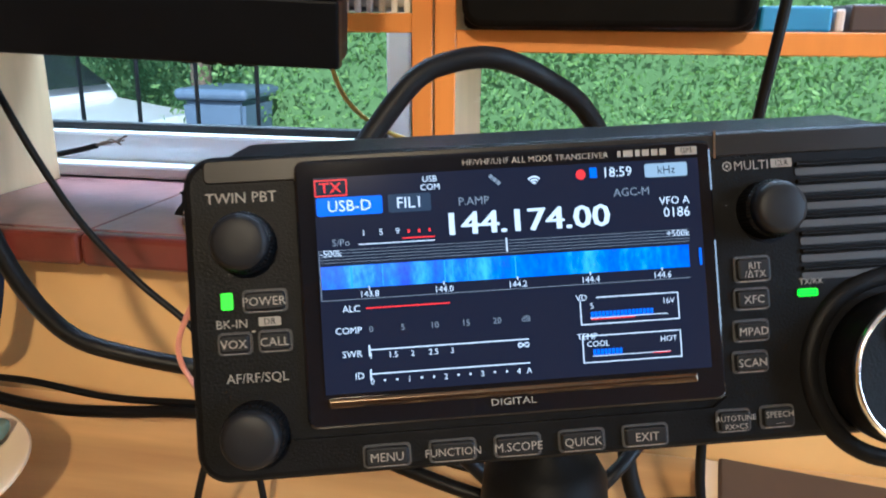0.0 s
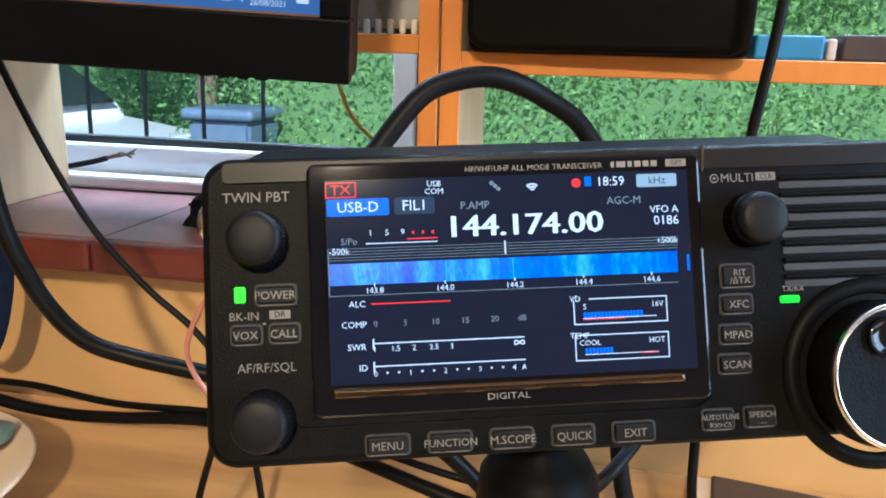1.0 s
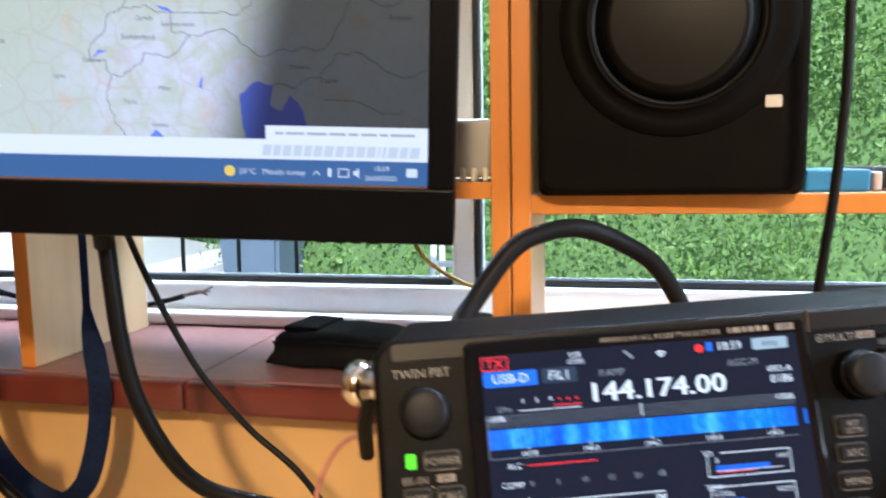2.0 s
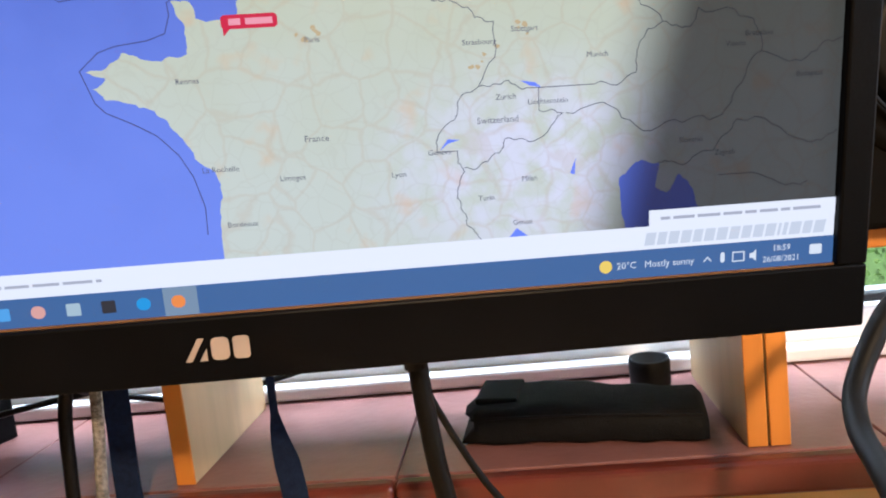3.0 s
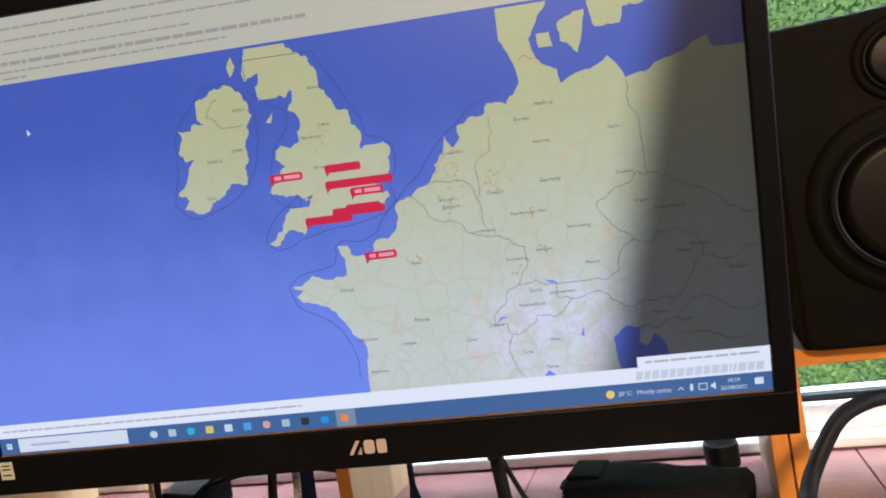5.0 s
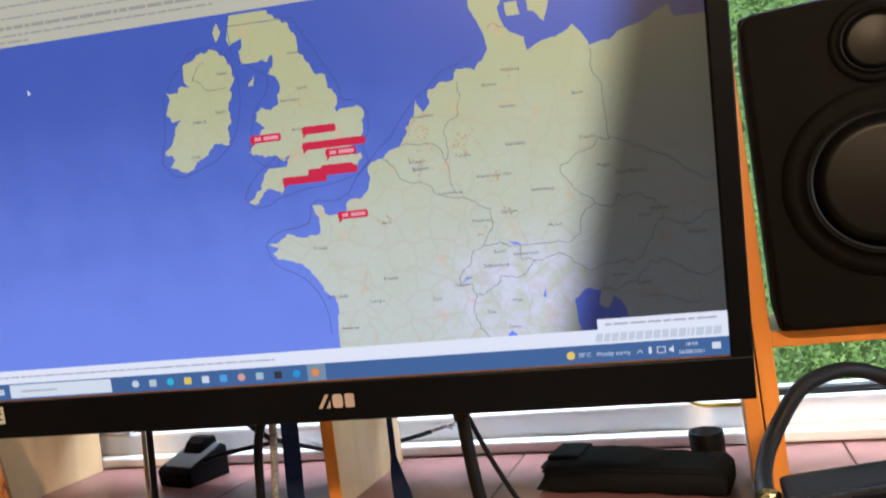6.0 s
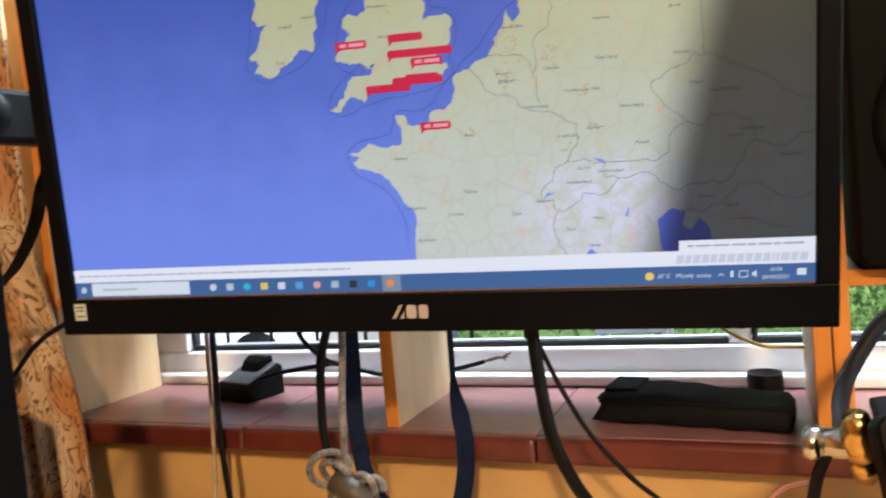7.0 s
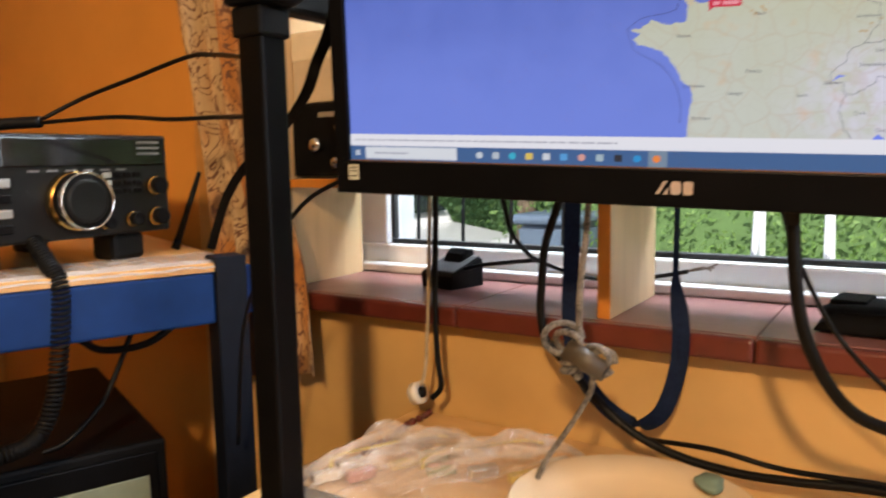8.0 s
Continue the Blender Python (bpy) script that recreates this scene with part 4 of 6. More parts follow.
    co, mp, no, ra = (nt.nodes.new(k) for k in ("ShaderNodeTexCoord", "ShaderNodeMapping", "ShaderNodeTexNoise", "ShaderNodeValToRGB"))
    mp.inputs["Scale"].default_value = (900, 900, 420)
    no.inputs["Scale"].default_value, no.inputs["Detail"].default_value = 1.0, 6
    n2, mp2, mx = (nt.nodes.new(k) for k in ("ShaderNodeTexNoise", "ShaderNodeMapping", "ShaderNodeMath"))
    mp2.inputs["Scale"].default_value = (150, 0.1, 6)
    n2.inputs["Scale"].default_value = 1.0
    mx.operation = "MULTIPLY_ADD"
    mx.inputs[1].default_value = 0.42
    for a, b in ((co.outputs["Object"], mp.inputs[0]), (co.outputs["Object"], mp2.inputs[0]), (mp.outputs[0], no.inputs["Vector"]), (mp2.outputs[0], n2.inputs["Vector"]), (no.outputs[0], mx.inputs[0]),
                 (n2.outputs[0], mx.inputs[2]), (mx.outputs[0], ra.inputs[0]), (ra.outputs[0], pb.inputs["Emission Color"])):
        nt.links.new(a, b)
    ra.color_ramp.elements[0].position, ra.color_ramp.elements[0].color = 0.5, (0.0, 0.07, 0.75, 1)
    ra.color_ramp.elements[1].position, ra.color_ramp.elements[1].color = 0.95, (0.12, 0.55, 0.95, 1)
    e = ra.color_ramp.elements.new(0.72)
    e.color = (0.01, 0.2, 0.85, 1)
    pb.inputs["Emission Strength"].default_value = 0.6
    part("waterfall", rect(bmesh.new(), -56.4 * mm, 36.0 * mm, 14.9 * mm, 20.5 * mm, y1), m, lcd, "bright blue waterfall band")
    bm = bmesh.new()
    for x, w in ((-49.2, 0.45), (-41.5, 0.25), (-26.2, 0.35), (-24.2, 0.3), (-8.5, 0.3), (-31.0, 0.2), (-20.5, 0.2)):
        rect(bm, x * mm, (x + w) * mm, 15.1 * mm, 20.4 * mm, y2)
    part("signal_streak", bm, glow("lcd_cyan", (0.12, 0.6, 0.85), 0.42), lcd)

    # lettering on the case
    L = bmesh.new()
    yl = -0.0003

    def legend(s, x, z, h, yy=yl, align="CENTER", wide=1.0):
        words(L, s, x * mm, z * mm, h * mm, yy, align, wide)

    legend("TWIN PBT", -75.0, 37.6, 2.6)
    legend("BK-IN", -78.9, 6.9, 2.1)
    legend("AF/RF/SQL", -73.4, -6.6, 2.3)
    legend("HF/VHF/UHF ALL MODE TRANSCEIVER", -1.5, 43.6, 1.5, -0.0016)
    legend("MULTI", 54.6, 38.8, 2.3)
    legend("TX/RX", 68.3, 8.4, 1.5)
    legend("DIGITAL", -10.9, -16.4, 1.7, -0.0016, wide=1.25)
    for x0, x1 in ((19.4, 20.3), (20.9, 23.4), (24.0, 25.2), (25.8, 27.6), (28.1, 29.8), (30.3, 32.0)):
        rect(L, x0 * mm, x1 * mm, 43.6 * mm, 45.2 * mm, -0.0016)
    ring = [((48.2 + 1.1 * math.cos(a * 0.524)) * mm, (39.9 + 1.1 * math.sin(a * 0.524)) * mm) for a in range(13)]
    stroke(L, ring, 0.0003, yl)
    plate(L, rounded(47.8 * mm, 48.6 * mm, 39.5 * mm, 40.3 * mm, 0.00035), yl)
    for x0, x1, z0, z1, yy in ((-72.4, -67.0, 7.0, 9.2, yl), (34.4, 40.0, 43.4, 45.4, -0.0016), (59.8, 65.4, 39.0, 41.2, yl), (-74.2, -73.3, 5.6, 6.1, yl)):
        plate(L, rounded(x0 * mm, x1 * mm, z0 * mm, z1 * mm, 0.0002), yy)
    part("legend", L, ink, r, "pale printed legends", "stuff")
    D2 = bmesh.new()
    words(D2, "DR", -69.7 * mm, 7.4 * mm, 1.5 * mm, yl - 0.0002, "CENTER")
    words(D2, "CLR", 62.6 * mm, 39.4 * mm, 1.4 * mm, yl - 0.0002, "CENTER")
    words(D2, "GPS", 37.2 * mm, 43.8 * mm, 1.3 * mm, -0.0018, "CENTER")
    part("dark_legend", D2, case, r, kind="stuff")

    # keys
    def key(x, z, w, h, text, size=1.9, lines=None):
        k = part("key", slab(bmesh.new(), rounded((x - w / 2) * mm, (x + w / 2) * mm, (z - h / 2) * mm, (z + h / 2) * mm, 0.0009), -0.0016, 0.001, 0.0006), key_m, r)
        well = part("key_well", slab(bmesh.new(), rounded((x - w / 2 - 0.6) * mm, (x + w / 2 + 0.6) * mm, (z - h / 2 - 0.6) * mm, (z + h / 2 + 0.6) * mm, 0.0012), -0.00015, 0.001), M_GASKET, r)
        b = bmesh.new()
        for i, s in enumerate(lines or [text]):
            words(b, s, x * mm, (z - size / 2 + (0 if not lines else (0.9 - 2.1 * i))) * mm, size * mm, -0.0018, "CENTER")
        rect(b, (x - w / 2 + 0.8) * mm, (x + w / 2 - 0.8) * mm, (z - h / 2 - 0.35) * mm, (z - h / 2 - 0.2) * mm, -0.0003)
        part("key_legend", b, ink, k)

    key(-70.6, 13.2, 9.8, 4.6, "POWER", 2.1)
    key(-78.4, 3.1, 7.2, 4.4, "VOX", 2.1)
    key(-68.6, 3.2, 7.2, 4.4, "CALL", 2.1)
    for i, s in enumerate(("MENU", "FUNCTION", "M.SCOPE", "QUICK", "EXIT")):
        key(-43.0 + i * 16.3, -26.9, 10.8, 4.6, s, 2.1 if s != "FUNCTION" else 1.9)
    key(53.0, 13.2, 8.6, 5.6, "", 1.7, lines=["RIT", "/∆TX"])
    key(52.3, 5.6, 8.4, 4.6, "XFC", 2.0)
    key(51.6, -2.5, 8.4, 4.6, "MPAD", 2.0)
    key(50.8, -10.4, 8.4, 4.6, "SCAN", 2.0)
    key(45.3, -25.0, 8.0, 4.8, "", 1.35, lines=["AUTOTUNE", "RX>CS"])
    key(56.8, -24.8, 8.0, 4.8, "", 1.5, lines=["SPEECH", "—"])
    # lamps
    part("power_lamp", slab(bmesh.new(), rounded(-81.2 * mm, -78.4 * mm, 11.4 * mm, 15.6 * mm, 0.0005), -0.0009, 0.001, 0.0003), glow("green_lamp", (0.2, 1.0, 0.02), 0.75), r, "lit green power lamp")
    part("transmit_lamp", slab(bmesh.new(), rounded(64.6 * mm, 69.8 * mm, 5.3 * mm, 7.3 * mm, 0.0005), -0.0009, 0.001, 0.0003), glow("green_status_lamp", (0.15, 1.0, 0.02), 0.75), r, "lit green status lamp")

    # knobs: knurled skirt and smooth cap
    def knob(name, x, z, radius, length, cap, flutes=48):
        base = Matrix.Translation((x * mm, 0, z * mm)) @ Matrix.Rotation(radians(90), 4, "X")
        b = bmesh.new()
        n = flutes * 2
        rings = []
        for rr, h in ((1.0, 0.0), (1.0, 0.55), (0.93, 0.62)):
            rings.append([b.verts.new(base @ Vector((radius * mm * (rr - (0.035 if k % 2 else 0)) * math.cos(2 * math.pi * k / n), radius * mm * (rr - (0.035 if k % 2 else 0)) * math.sin(2 * math.pi * k / n), h * length * mm))) for k in range(n)])
        for a, c in zip(rings, rings[1:]):
            for k in range(n):
                b.faces.new((a[k], a[(k + 1) % n], c[(k + 1) % n], c[k]))
        b.faces.new(rings[-1])
        skirt = part(name, b, case, r)
        b = bmesh.new()
        lathe(b, [(radius * mm * q, h * length * mm) for q, h in cap], 40, base)
        smooth(part("cap", b, key_m, skirt))
        return skirt

    dome = ((0.90, 0.5), (0.90, 0.85), (0.84, 0.96), (0.7, 1.0), (0.3, 1.02))
    knob("knob", -74.6, 27.6, 7.6, 9.5, dome)
    knob("knob", -74.2, -18.6, 7.8, 11.0, dome)
    knob("knob", 57.2, 28.2, 7.4, 10.0, dome)
    base = Matrix.Translation((0.0900, 0, -0.0145)) @ Matrix.Rotation(radians(90), 4, "X")
    smooth(part("dial_recess", lathe(bmesh.new(), [(0.0262, 0.0), (0.0258, 0.0012), (0.0222, 0.0016), (0.0214, 0.0004)], 64, base, False), case, r))
    dial = smooth(part("tuning_dial", lathe(bmesh.new(), [(0.0196, 0.0005), (0.0198, 0.004), (0.0190, 0.0115), (0.0184, 0.0124), (0.0176, 0.0122)], 64, base), case, r, "large black tuning dial"))
    smooth(part("dial_ring", lathe(bmesh.new(), [(0.0191, 0.0108), (0.0194, 0.0122), (0.0187, 0.0131), (0.0180, 0.0124)], 64, base, False), M_CHROME, dial, "thin bright metal ring"))
    smooth(part("finger_dimple", lathe(bmesh.new(), [(0.0052, 0.0), (0.005, 0.0012), (0.004, 0.0005), (0.002, 0.0002)], 32, Matrix.Translation((0.0855, -0.0124, -0.004)) @ Matrix.Rotation(radians(90), 4, "X")), gloss, dial))
    # loudspeaker slots
    for i in range(7):
        z = 37.5 - i * 4.5
        part("slot", slab(bmesh.new(), rounded(66.2 * mm, 104.0 * mm, (z - 0.9) * mm, (z + 0.9) * mm, 0.0006), -0.0003, 0.001), M_GASKET, r)
        part("slot_rib", slab(bmesh.new(), rounded(66.2 * mm, 104.0 * mm, (z + 1.3) * mm, (z + 2.6) * mm, 0.0005), -0.0012, 0.001, 0.0005), case, r)
    return r


transceiver()

# ---- things on the shelves and sill ----
def loudspeaker():
    s = thing("loudspeaker", pose(0.3895, -0.014, SILL + 0.1306, 0, 0, -2.5), "black two-way bookshelf loudspeaker on the shelf", "loudspeaker")
    part("cabinet", box(bmesh.new(), 0, 0.155, 0.004, 0.165, 0, 0.238, 0.005, 3), M_SPEAK, s)
    part("baffle", slab(bmesh.new(), rounded(0.0005, 0.1545, 0.001, 0.2375, 0.012, 6), -0.003, 0.006, 0.004, 3), M_SPEAK, s)

    def driver(x, z, r, name):
        m = Matrix.Translation((x, -0.003, z)) @ Matrix.Rotation(radians(90), 4, "X")
        flange = smooth(part(name, lathe(bmesh.new(), [(r * 1.30, -0.001), (r * 1.27, 0.0012), (r * 1.12, 0.0024), (r * 1.0, 0.0005), (r * 0.99, 0.0032), (r * 0.95, 0.0034), (r * 0.93, 0.0004)], 56, m), M_SPEAK, s))
        smooth(part("surround", lathe(bmesh.new(), [(r * 0.95, 0.0006), (r * 0.935, 0.0022), (r * 0.91, 0.0022), (r * 0.89, 0.0008), (r * 0.88, 0.0004)], 56, m), M_RUBBER, flange))
        smooth(part("cone", lathe(bmesh.new(), [(r * 0.92, 0.0007), (r * 0.7, 0.0012), (r * 0.45, 0.0018), (r * 0.2, 0.0022), (r * 0.02, 0.0023)], 56, m), M_CONE, flange))

    driver(0.082, 0.102, 0.0525, "woofer")
    driver(0.086, 0.200, 0.023, "tweeter")
    part("badge", slab(bmesh.new(), rounded(0.131, 0.140, 0.050, 0.057, 0.001), -0.0038, 0.0, 0.0003), M_STEEL, s, "small silver badge")


loudspeaker()

adapter = thing("power_adapter", pose(-0.246, 0.100, SILL, 0, 0, -14), "dark grey ribbed wedge-shaped power adapter lying on the sill", "power adapter")
M_ADAPT = material("worn_grey_plastic", (0.16, 0.16, 0.17), 0.42, vary=0.12, scale=40, bump=0.15)


def wedge(profile, half, edge):
    """A side profile (depth, height) drawn out across the width."""
    bm = slab(bmesh.new(), profile, -half, half, edge, 2)
    bmesh.ops.rotate(bm, verts=bm.verts, cent=(0, 0, 0), matrix=Matrix.Rotation(radians(90), 3, "Z"))
    return bm


part("body", wedge([(-0.026, 0.0), (-0.028, 0.017), (-0.024, 0.021), (0.024, 0.038), (0.03, 0.034), (0.03, 0.0)], 0.0275, 0.003), M_BLACK, adapter)
for i in range(9):
    rib = wedge([(-0.0225, 0.0205), (-0.0225, 0.0228), (0.022, 0.0387), (0.022, 0.036)], 0.0018, 0.0004)
    bmesh.ops.translate(rib, verts=rib.verts, vec=(-0.0228 + i * 0.0057, 0, 0))
    part("rib", rib, M_ADAPT, adapter)
part("plug_head", wedge([(0.0, 0.030), (0.006, 0.041), (0.014, 0.047), (0.026, 0.046), (0.028, 0.034)], 0.0155, 0.004), M_BLACK, adapter)
cable("adapter_lead", [(-0.222, 0.09, 0.925), (-0.192, 0.09, 0.932), (-0.142, 0.10, 0.938), (-0.128, 0.11, 0.937), (-0.104, 0.13, 0.924), (-0.072, 0.140, 0.916), (-0.03, 0.152, 0.9165), (-0.007, 0.153, 0.92), (0.021, 0.153, 0.926), (0.036, 0.152, 0.930)], 0.0026, M_CABLE, "thin black low-voltage lead with a cut end")
wires = bmesh.new()
for k in range(3):
    tube(wires, [(0.035, 0.152, 0.930), (0.044, 0.151, 0.9325 + 0.0012 * math.sin(k * 2.1)), (0.053, 0.150 + 0.0015 * k, 0.9345 + 0.0016 * math.cos(k * 2.1)), (0.062 + 0.003 * k, 0.15, 0.936 + 0.004 * (k - 1))], 0.0009, 6, 5)
smooth(tagged(part("bare_wire_ends", wires, material("brown_bare_wire", (0.14, 0.10, 0.07), 0.5), None, "frayed twisted bare ends of a dark lead"), category="cable"))
cable("black_lead_behind", [(-0.146, 0.03, 1.04), (-0.145, 0.05, 1.013), (-0.140, 0.06, 0.977), (-0.133, 0.09, 0.948), (-0.128, 0.11, 0.937)], 0.003, M_CABLE, "black lead hanging behind the monitor")
cable("yellow_cable", [(0.262, 0.12, 1.02), (0.275, 0.12, 0.985), (0.292, 0.12, 0.966), (0.321, 0.12, 0.951), (0.345, 0.12, 0.949), (0.3585, 0.118, 0.949)], 0.0018, M_YELLOW, "thin yellow and green earth cable")


def pouch():
    """A soft black case: a long rounded box, pinched at the open end."""
    bm = bmesh.new()
    nx, na = 30, 20
    rings = []
    for i in range(nx + 1):
        u = i / nx
        w = 0.033 * (1 - 0.10 * u) * (0.93 if i in (0, nx) else 1)
        h = 0.0128 * (1 + 0.12 * math.sin(u * 5)) * (0.75 if i in (0, nx) else 1)
        ring = []
        for k in range(na):
            a = 2 * math.pi * k / na
            c, s = math.cos(a), math.sin(a)
            px = math.copysign(abs(c) ** 0.45, c) * w
            pz = math.copysign(abs(s) ** 0.45, s) * h
            n = noise.noise(Vector((u * 9, c * 2, s * 2))) * 0.0012
            ragged = 0.006 * math.sin(3 * a) if i == 0 else 0
            ring.append(bm.verts.new((u * 0.157 + ragged, px + n, max(pz + h + n, 0.0005))))
        rings.append(ring)
    for a, b in zip(rings, rings[1:]):
        for k in range(na):
            bm.faces.new((a[k], a[(k + 1) % na], b[(k + 1) % na], b[k]))
    bm.faces.new(rings[0][::-1])
    bm.faces.new(rings[-1])
    bmesh.ops.recalc_face_normals(bm, faces=bm.faces[:])
    c = thing("soft_case", pose(0.187, 0.060, SILL, 0, 0, -8), "black soft nylon case lying flat on the tiled sill", "case")
    smooth(part("body", bm, M_CLOTH, c))
    part("seam", tube(bmesh.new(), [(0.003, -0.031, 0.020), (0.05, -0.0335, 0.0225), (0.105, -0.032, 0.022), (0.154, -0.029, 0.020)], 0.001, 6, 6), M_CLOTH, c)
    part("flap", box(bmesh.new(), 0.004, 0.034, -0.018, 0.026, 0.0255, 0.0300, 0.0018, 2), M_CLOTH, c)


pouch()
cap = thing("small_pot", pose(0.3235, 0.134, SILL), "small round black plastic pot standing open on the sill", "pot")
smooth(part("shell", lathe(bmesh.new(), [(0.0155, 0), (0.016, 0.002), (0.0162, 0.021), (0.0155, 0.0225), (0.0138, 0.0218), (0.0135, 0.012), (0.001, 0.011)], 32), M_RUBBER, cap))

# boxes in the shelf units
ribbed = thing("ribbed_device", pose(0.263, 0.015, SILL + 0.1397), "silver grey device with a row of cooling ribs", "electronics")
part("case", box(bmesh.new(), 0, 0.094, 0.002, 0.11, 0.003, 0.042, 0.003), M_STEEL, ribbed)
for i in range(12):
    part("rib", box(bmesh.new(), 0.003 + i * 0.0077, 0.0065 + i * 0.0077, -0.002, 0.003, 0.0, 0.009, 0.0008, 1), M_WHITE, ribbed)
for x, w, h, mat, lab in ((0.552, 0.037, 0.0135, material("blue_card", (0.03, 0.20, 0.42), 0.45), "small blue card box on the shelf"), (0.5905, 0.005, 0.012, material("pale_card", (0.55, 0.46, 0.42), 0.6), "thin pale card box on the shelf"),
                          (0.598, 0.09, 0.0145, material("dark_brown_box", (0.05, 0.035, 0.035), 0.4), "dark brown box on the shelf")):
    b = tagged(part("box", box(bmesh.new(), x, x + w, 0.015, 0.105, SILL + 0.1307, SILL + 0.1307 + h, 0.0015), mat, None, lab), category="box", group="boxes on the shelf")

tuner = thing("black_tuner", pose(-0.428, 0.012, SILL + 0.1397), "black electronics box with silver knobs on the shelf", "electronics")
part("case", box(bmesh.new(), 0, 0.1, 0, 0.12, 0.003, 0.094, 0.003), M_BLACK, tuner)
for x, z, r in ((0.045, 0.042, 0.009), (0.078, 0.02, 0.007), (0.085, 0.062, 0.006)):
    smooth(part("knob", lathe(bmesh.new(), [(r, 0), (r * 0.96, 0.01), (r * 0.8, 0.012), (r * 0.1, 0.0122)], 28, Matrix.Translation((x, 0, z)) @ Matrix.Rotation(radians(90), 4, "X")), M_CHROME, tuner))
part("label_strip", slab(bmesh.new(), rounded(0.045, 0.095, 0.076, 0.082, 0.001), -0.0006, 0.001), M_STEEL, tuner)
carton = thing("beige_carton", pose(-0.427, 0.016, SILL + 0.2339), "small beige cardboard carton standing on a black device", "box")
part("carton_body", box(bmesh.new(), 0, 0.074, 0, 0.09, 0.0, 0.088, 0.002), material("beige_card", (0.55, 0.44, 0.30), 0.7, vary=0.08), carton)
part("lid", box(bmesh.new(), -0.001, 0.075, -0.001, 0.091, 0.052, 0.0885, 0.002), material("cream_card", (0.68, 0.58, 0.42), 0.7, vary=0.06), carton)

# ---- cables, straps and cords under the monitor ----
cable("coaxial_cable", [(0.357, -0.190, 0.958), (0.360, -0.168, 0.963), (0.362, -0.146, 0.971), (0.369, -0.130, 0.984), (0.387, -0.118, 1.009), (0.403, -0.109, 1.017), (0.421, -0.100, 1.018), (0.441, -0.085, 1.009), (0.461, -0.065, 0.992), (0.480, -0.05, 0.954), (0.486, -0.05, 0.90), (0.49, -0.06, 0.83), (0.51, -0.07, 0.772), (0.58, -0.05, 0.772)], 0.0049, M_RUBBER, "thick black coaxial cable arching over the radio", n=14)
plug = thing("angle_connector", pose(0.362, -0.226, 0.970, 32, 0, -10) @ Matrix.Scale(1.2, 4), "nickel and gold plated right-angle coaxial connector", "connector")
smooth(part("body", cyl(bmesh.new(), (-0.017, 0, 0.0), (0.006, 0.002, 0.0), 0.0062, n=24), M_CHROME, plug))
smooth(part("nut", lathe(bmesh.new(), [(0.0058, -0.004), (0.0068, -0.003), (0.0068, 0.008), (0.0055, 0.010), (0.005, 0.017)], 12), M_GOLD, plug, "gold plated collar"))
smooth(part("end_cap", lathe(bmesh.new(), [(0.0072, 0), (0.0074, 0.004), (0.0060, 0.0065), (0.001, 0.007)], 24, Matrix.Translation((-0.014, 0, 0)) @ Matrix.Rotation(radians(-90), 4, "Y")), M_CHROME, plug))
smooth(part("second_nut", cyl(bmesh.new(), (0.0, 0.0, -0.005), (0.001, 0.0, -0.019), 0.0055, 0.0045, n=12), M_GOLD, plug))
part("lever", tube(bmesh.new(), [(-0.012, -0.004, -0.002), (-0.016, -0.007, -0.012), (-0.019, -0.008, -0.026)], 0.0026, 8, 4), M_RUBBER, plug, "black pointed lever")
cable("thick_black_cable", [(-0.028, -0.057, 1.045), (-0.03, -0.057, 1.018), (-0.043, -0.057, 0.98), (-0.047, -0.057, 0.942), (-0.048, -0.057, 0.91), (-0.041, -0.057, 0.885), (-0.017, -0.057, 0.861), (0.011, -0.057, 0.834), (0.043, -0.057, 0.811), (0.084, -0.057, 0.797), (0.131, -0.057, 0.792), (0.175, -0.057, 0.794), (0.241, -0.057, 0.800), (0.32, -0.07, 0.80), (0.41, -0.085, 0.785), (0.46, -0.07, 0.771), (0.6, -0.03, 0.771)],
      0.0040, M_CABLE, "thick black power cable sagging below the sill", n=12)
cable("second_black_cable", [(0.05, -0.04, 0.80), (0.111, -0.05, 0.806), (0.17, -0.05, 0.800), (0.253, -0.055, 0.805), (0.33, -0.06, 0.80), (0.4, -0.06, 0.785), (0.5, -0.06, 0.769)], 0.0024, M_CABLE, "black cable running along the wall behind the desk")
cable("monitor_cable", [(0.181, -0.149, 1.024), (0.183, -0.149, 0.993), (0.186, -0.149, 0.963), (0.192, -0.149, 0.936), (0.205, -0.147, 0.907), (0.222, -0.143, 0.886), (0.244, -0.135, 0.875), (0.285, -0.125, 0.865), (0.33, -0.11, 0.852), (0.39, -0.10, 0.83), (0.43, -0.09, 0.79), (0.45, -0.08, 0.77)], 0.0045, M_CABLE, "black monitor cable curving down to the desk", n=12)
part_ob = bmesh.new()
lathe(part_ob, [(0.0085, 0.0), (0.0085, 0.006), (0.0055, 0.012), (0.0048, 0.022)], 20, Matrix.Translation((0.181, -0.150, 1.034)) @ Matrix.Rotation(radians(180), 4, "X"))
smooth(tagged(part("cable_strain_relief", part_ob, M_RUBBER, None, "black moulded strain relief below the monitor"), category="cable"))
cable("thin_black_cable", [(0.168, -0.12, 1.03), (0.176, -0.113, 0.998), (0.190, -0.108, 0.962), (0.207, -0.104, 0.930), (0.232, -0.10, 0.900), (0.262, -0.10, 0.875), (0.285, -0.10, 0.84), (0.292, -0.10, 0.80), (0.296, -0.10, 0.7675)], 0.0019, M_CABLE, "thin black cable hanging down to the desk")
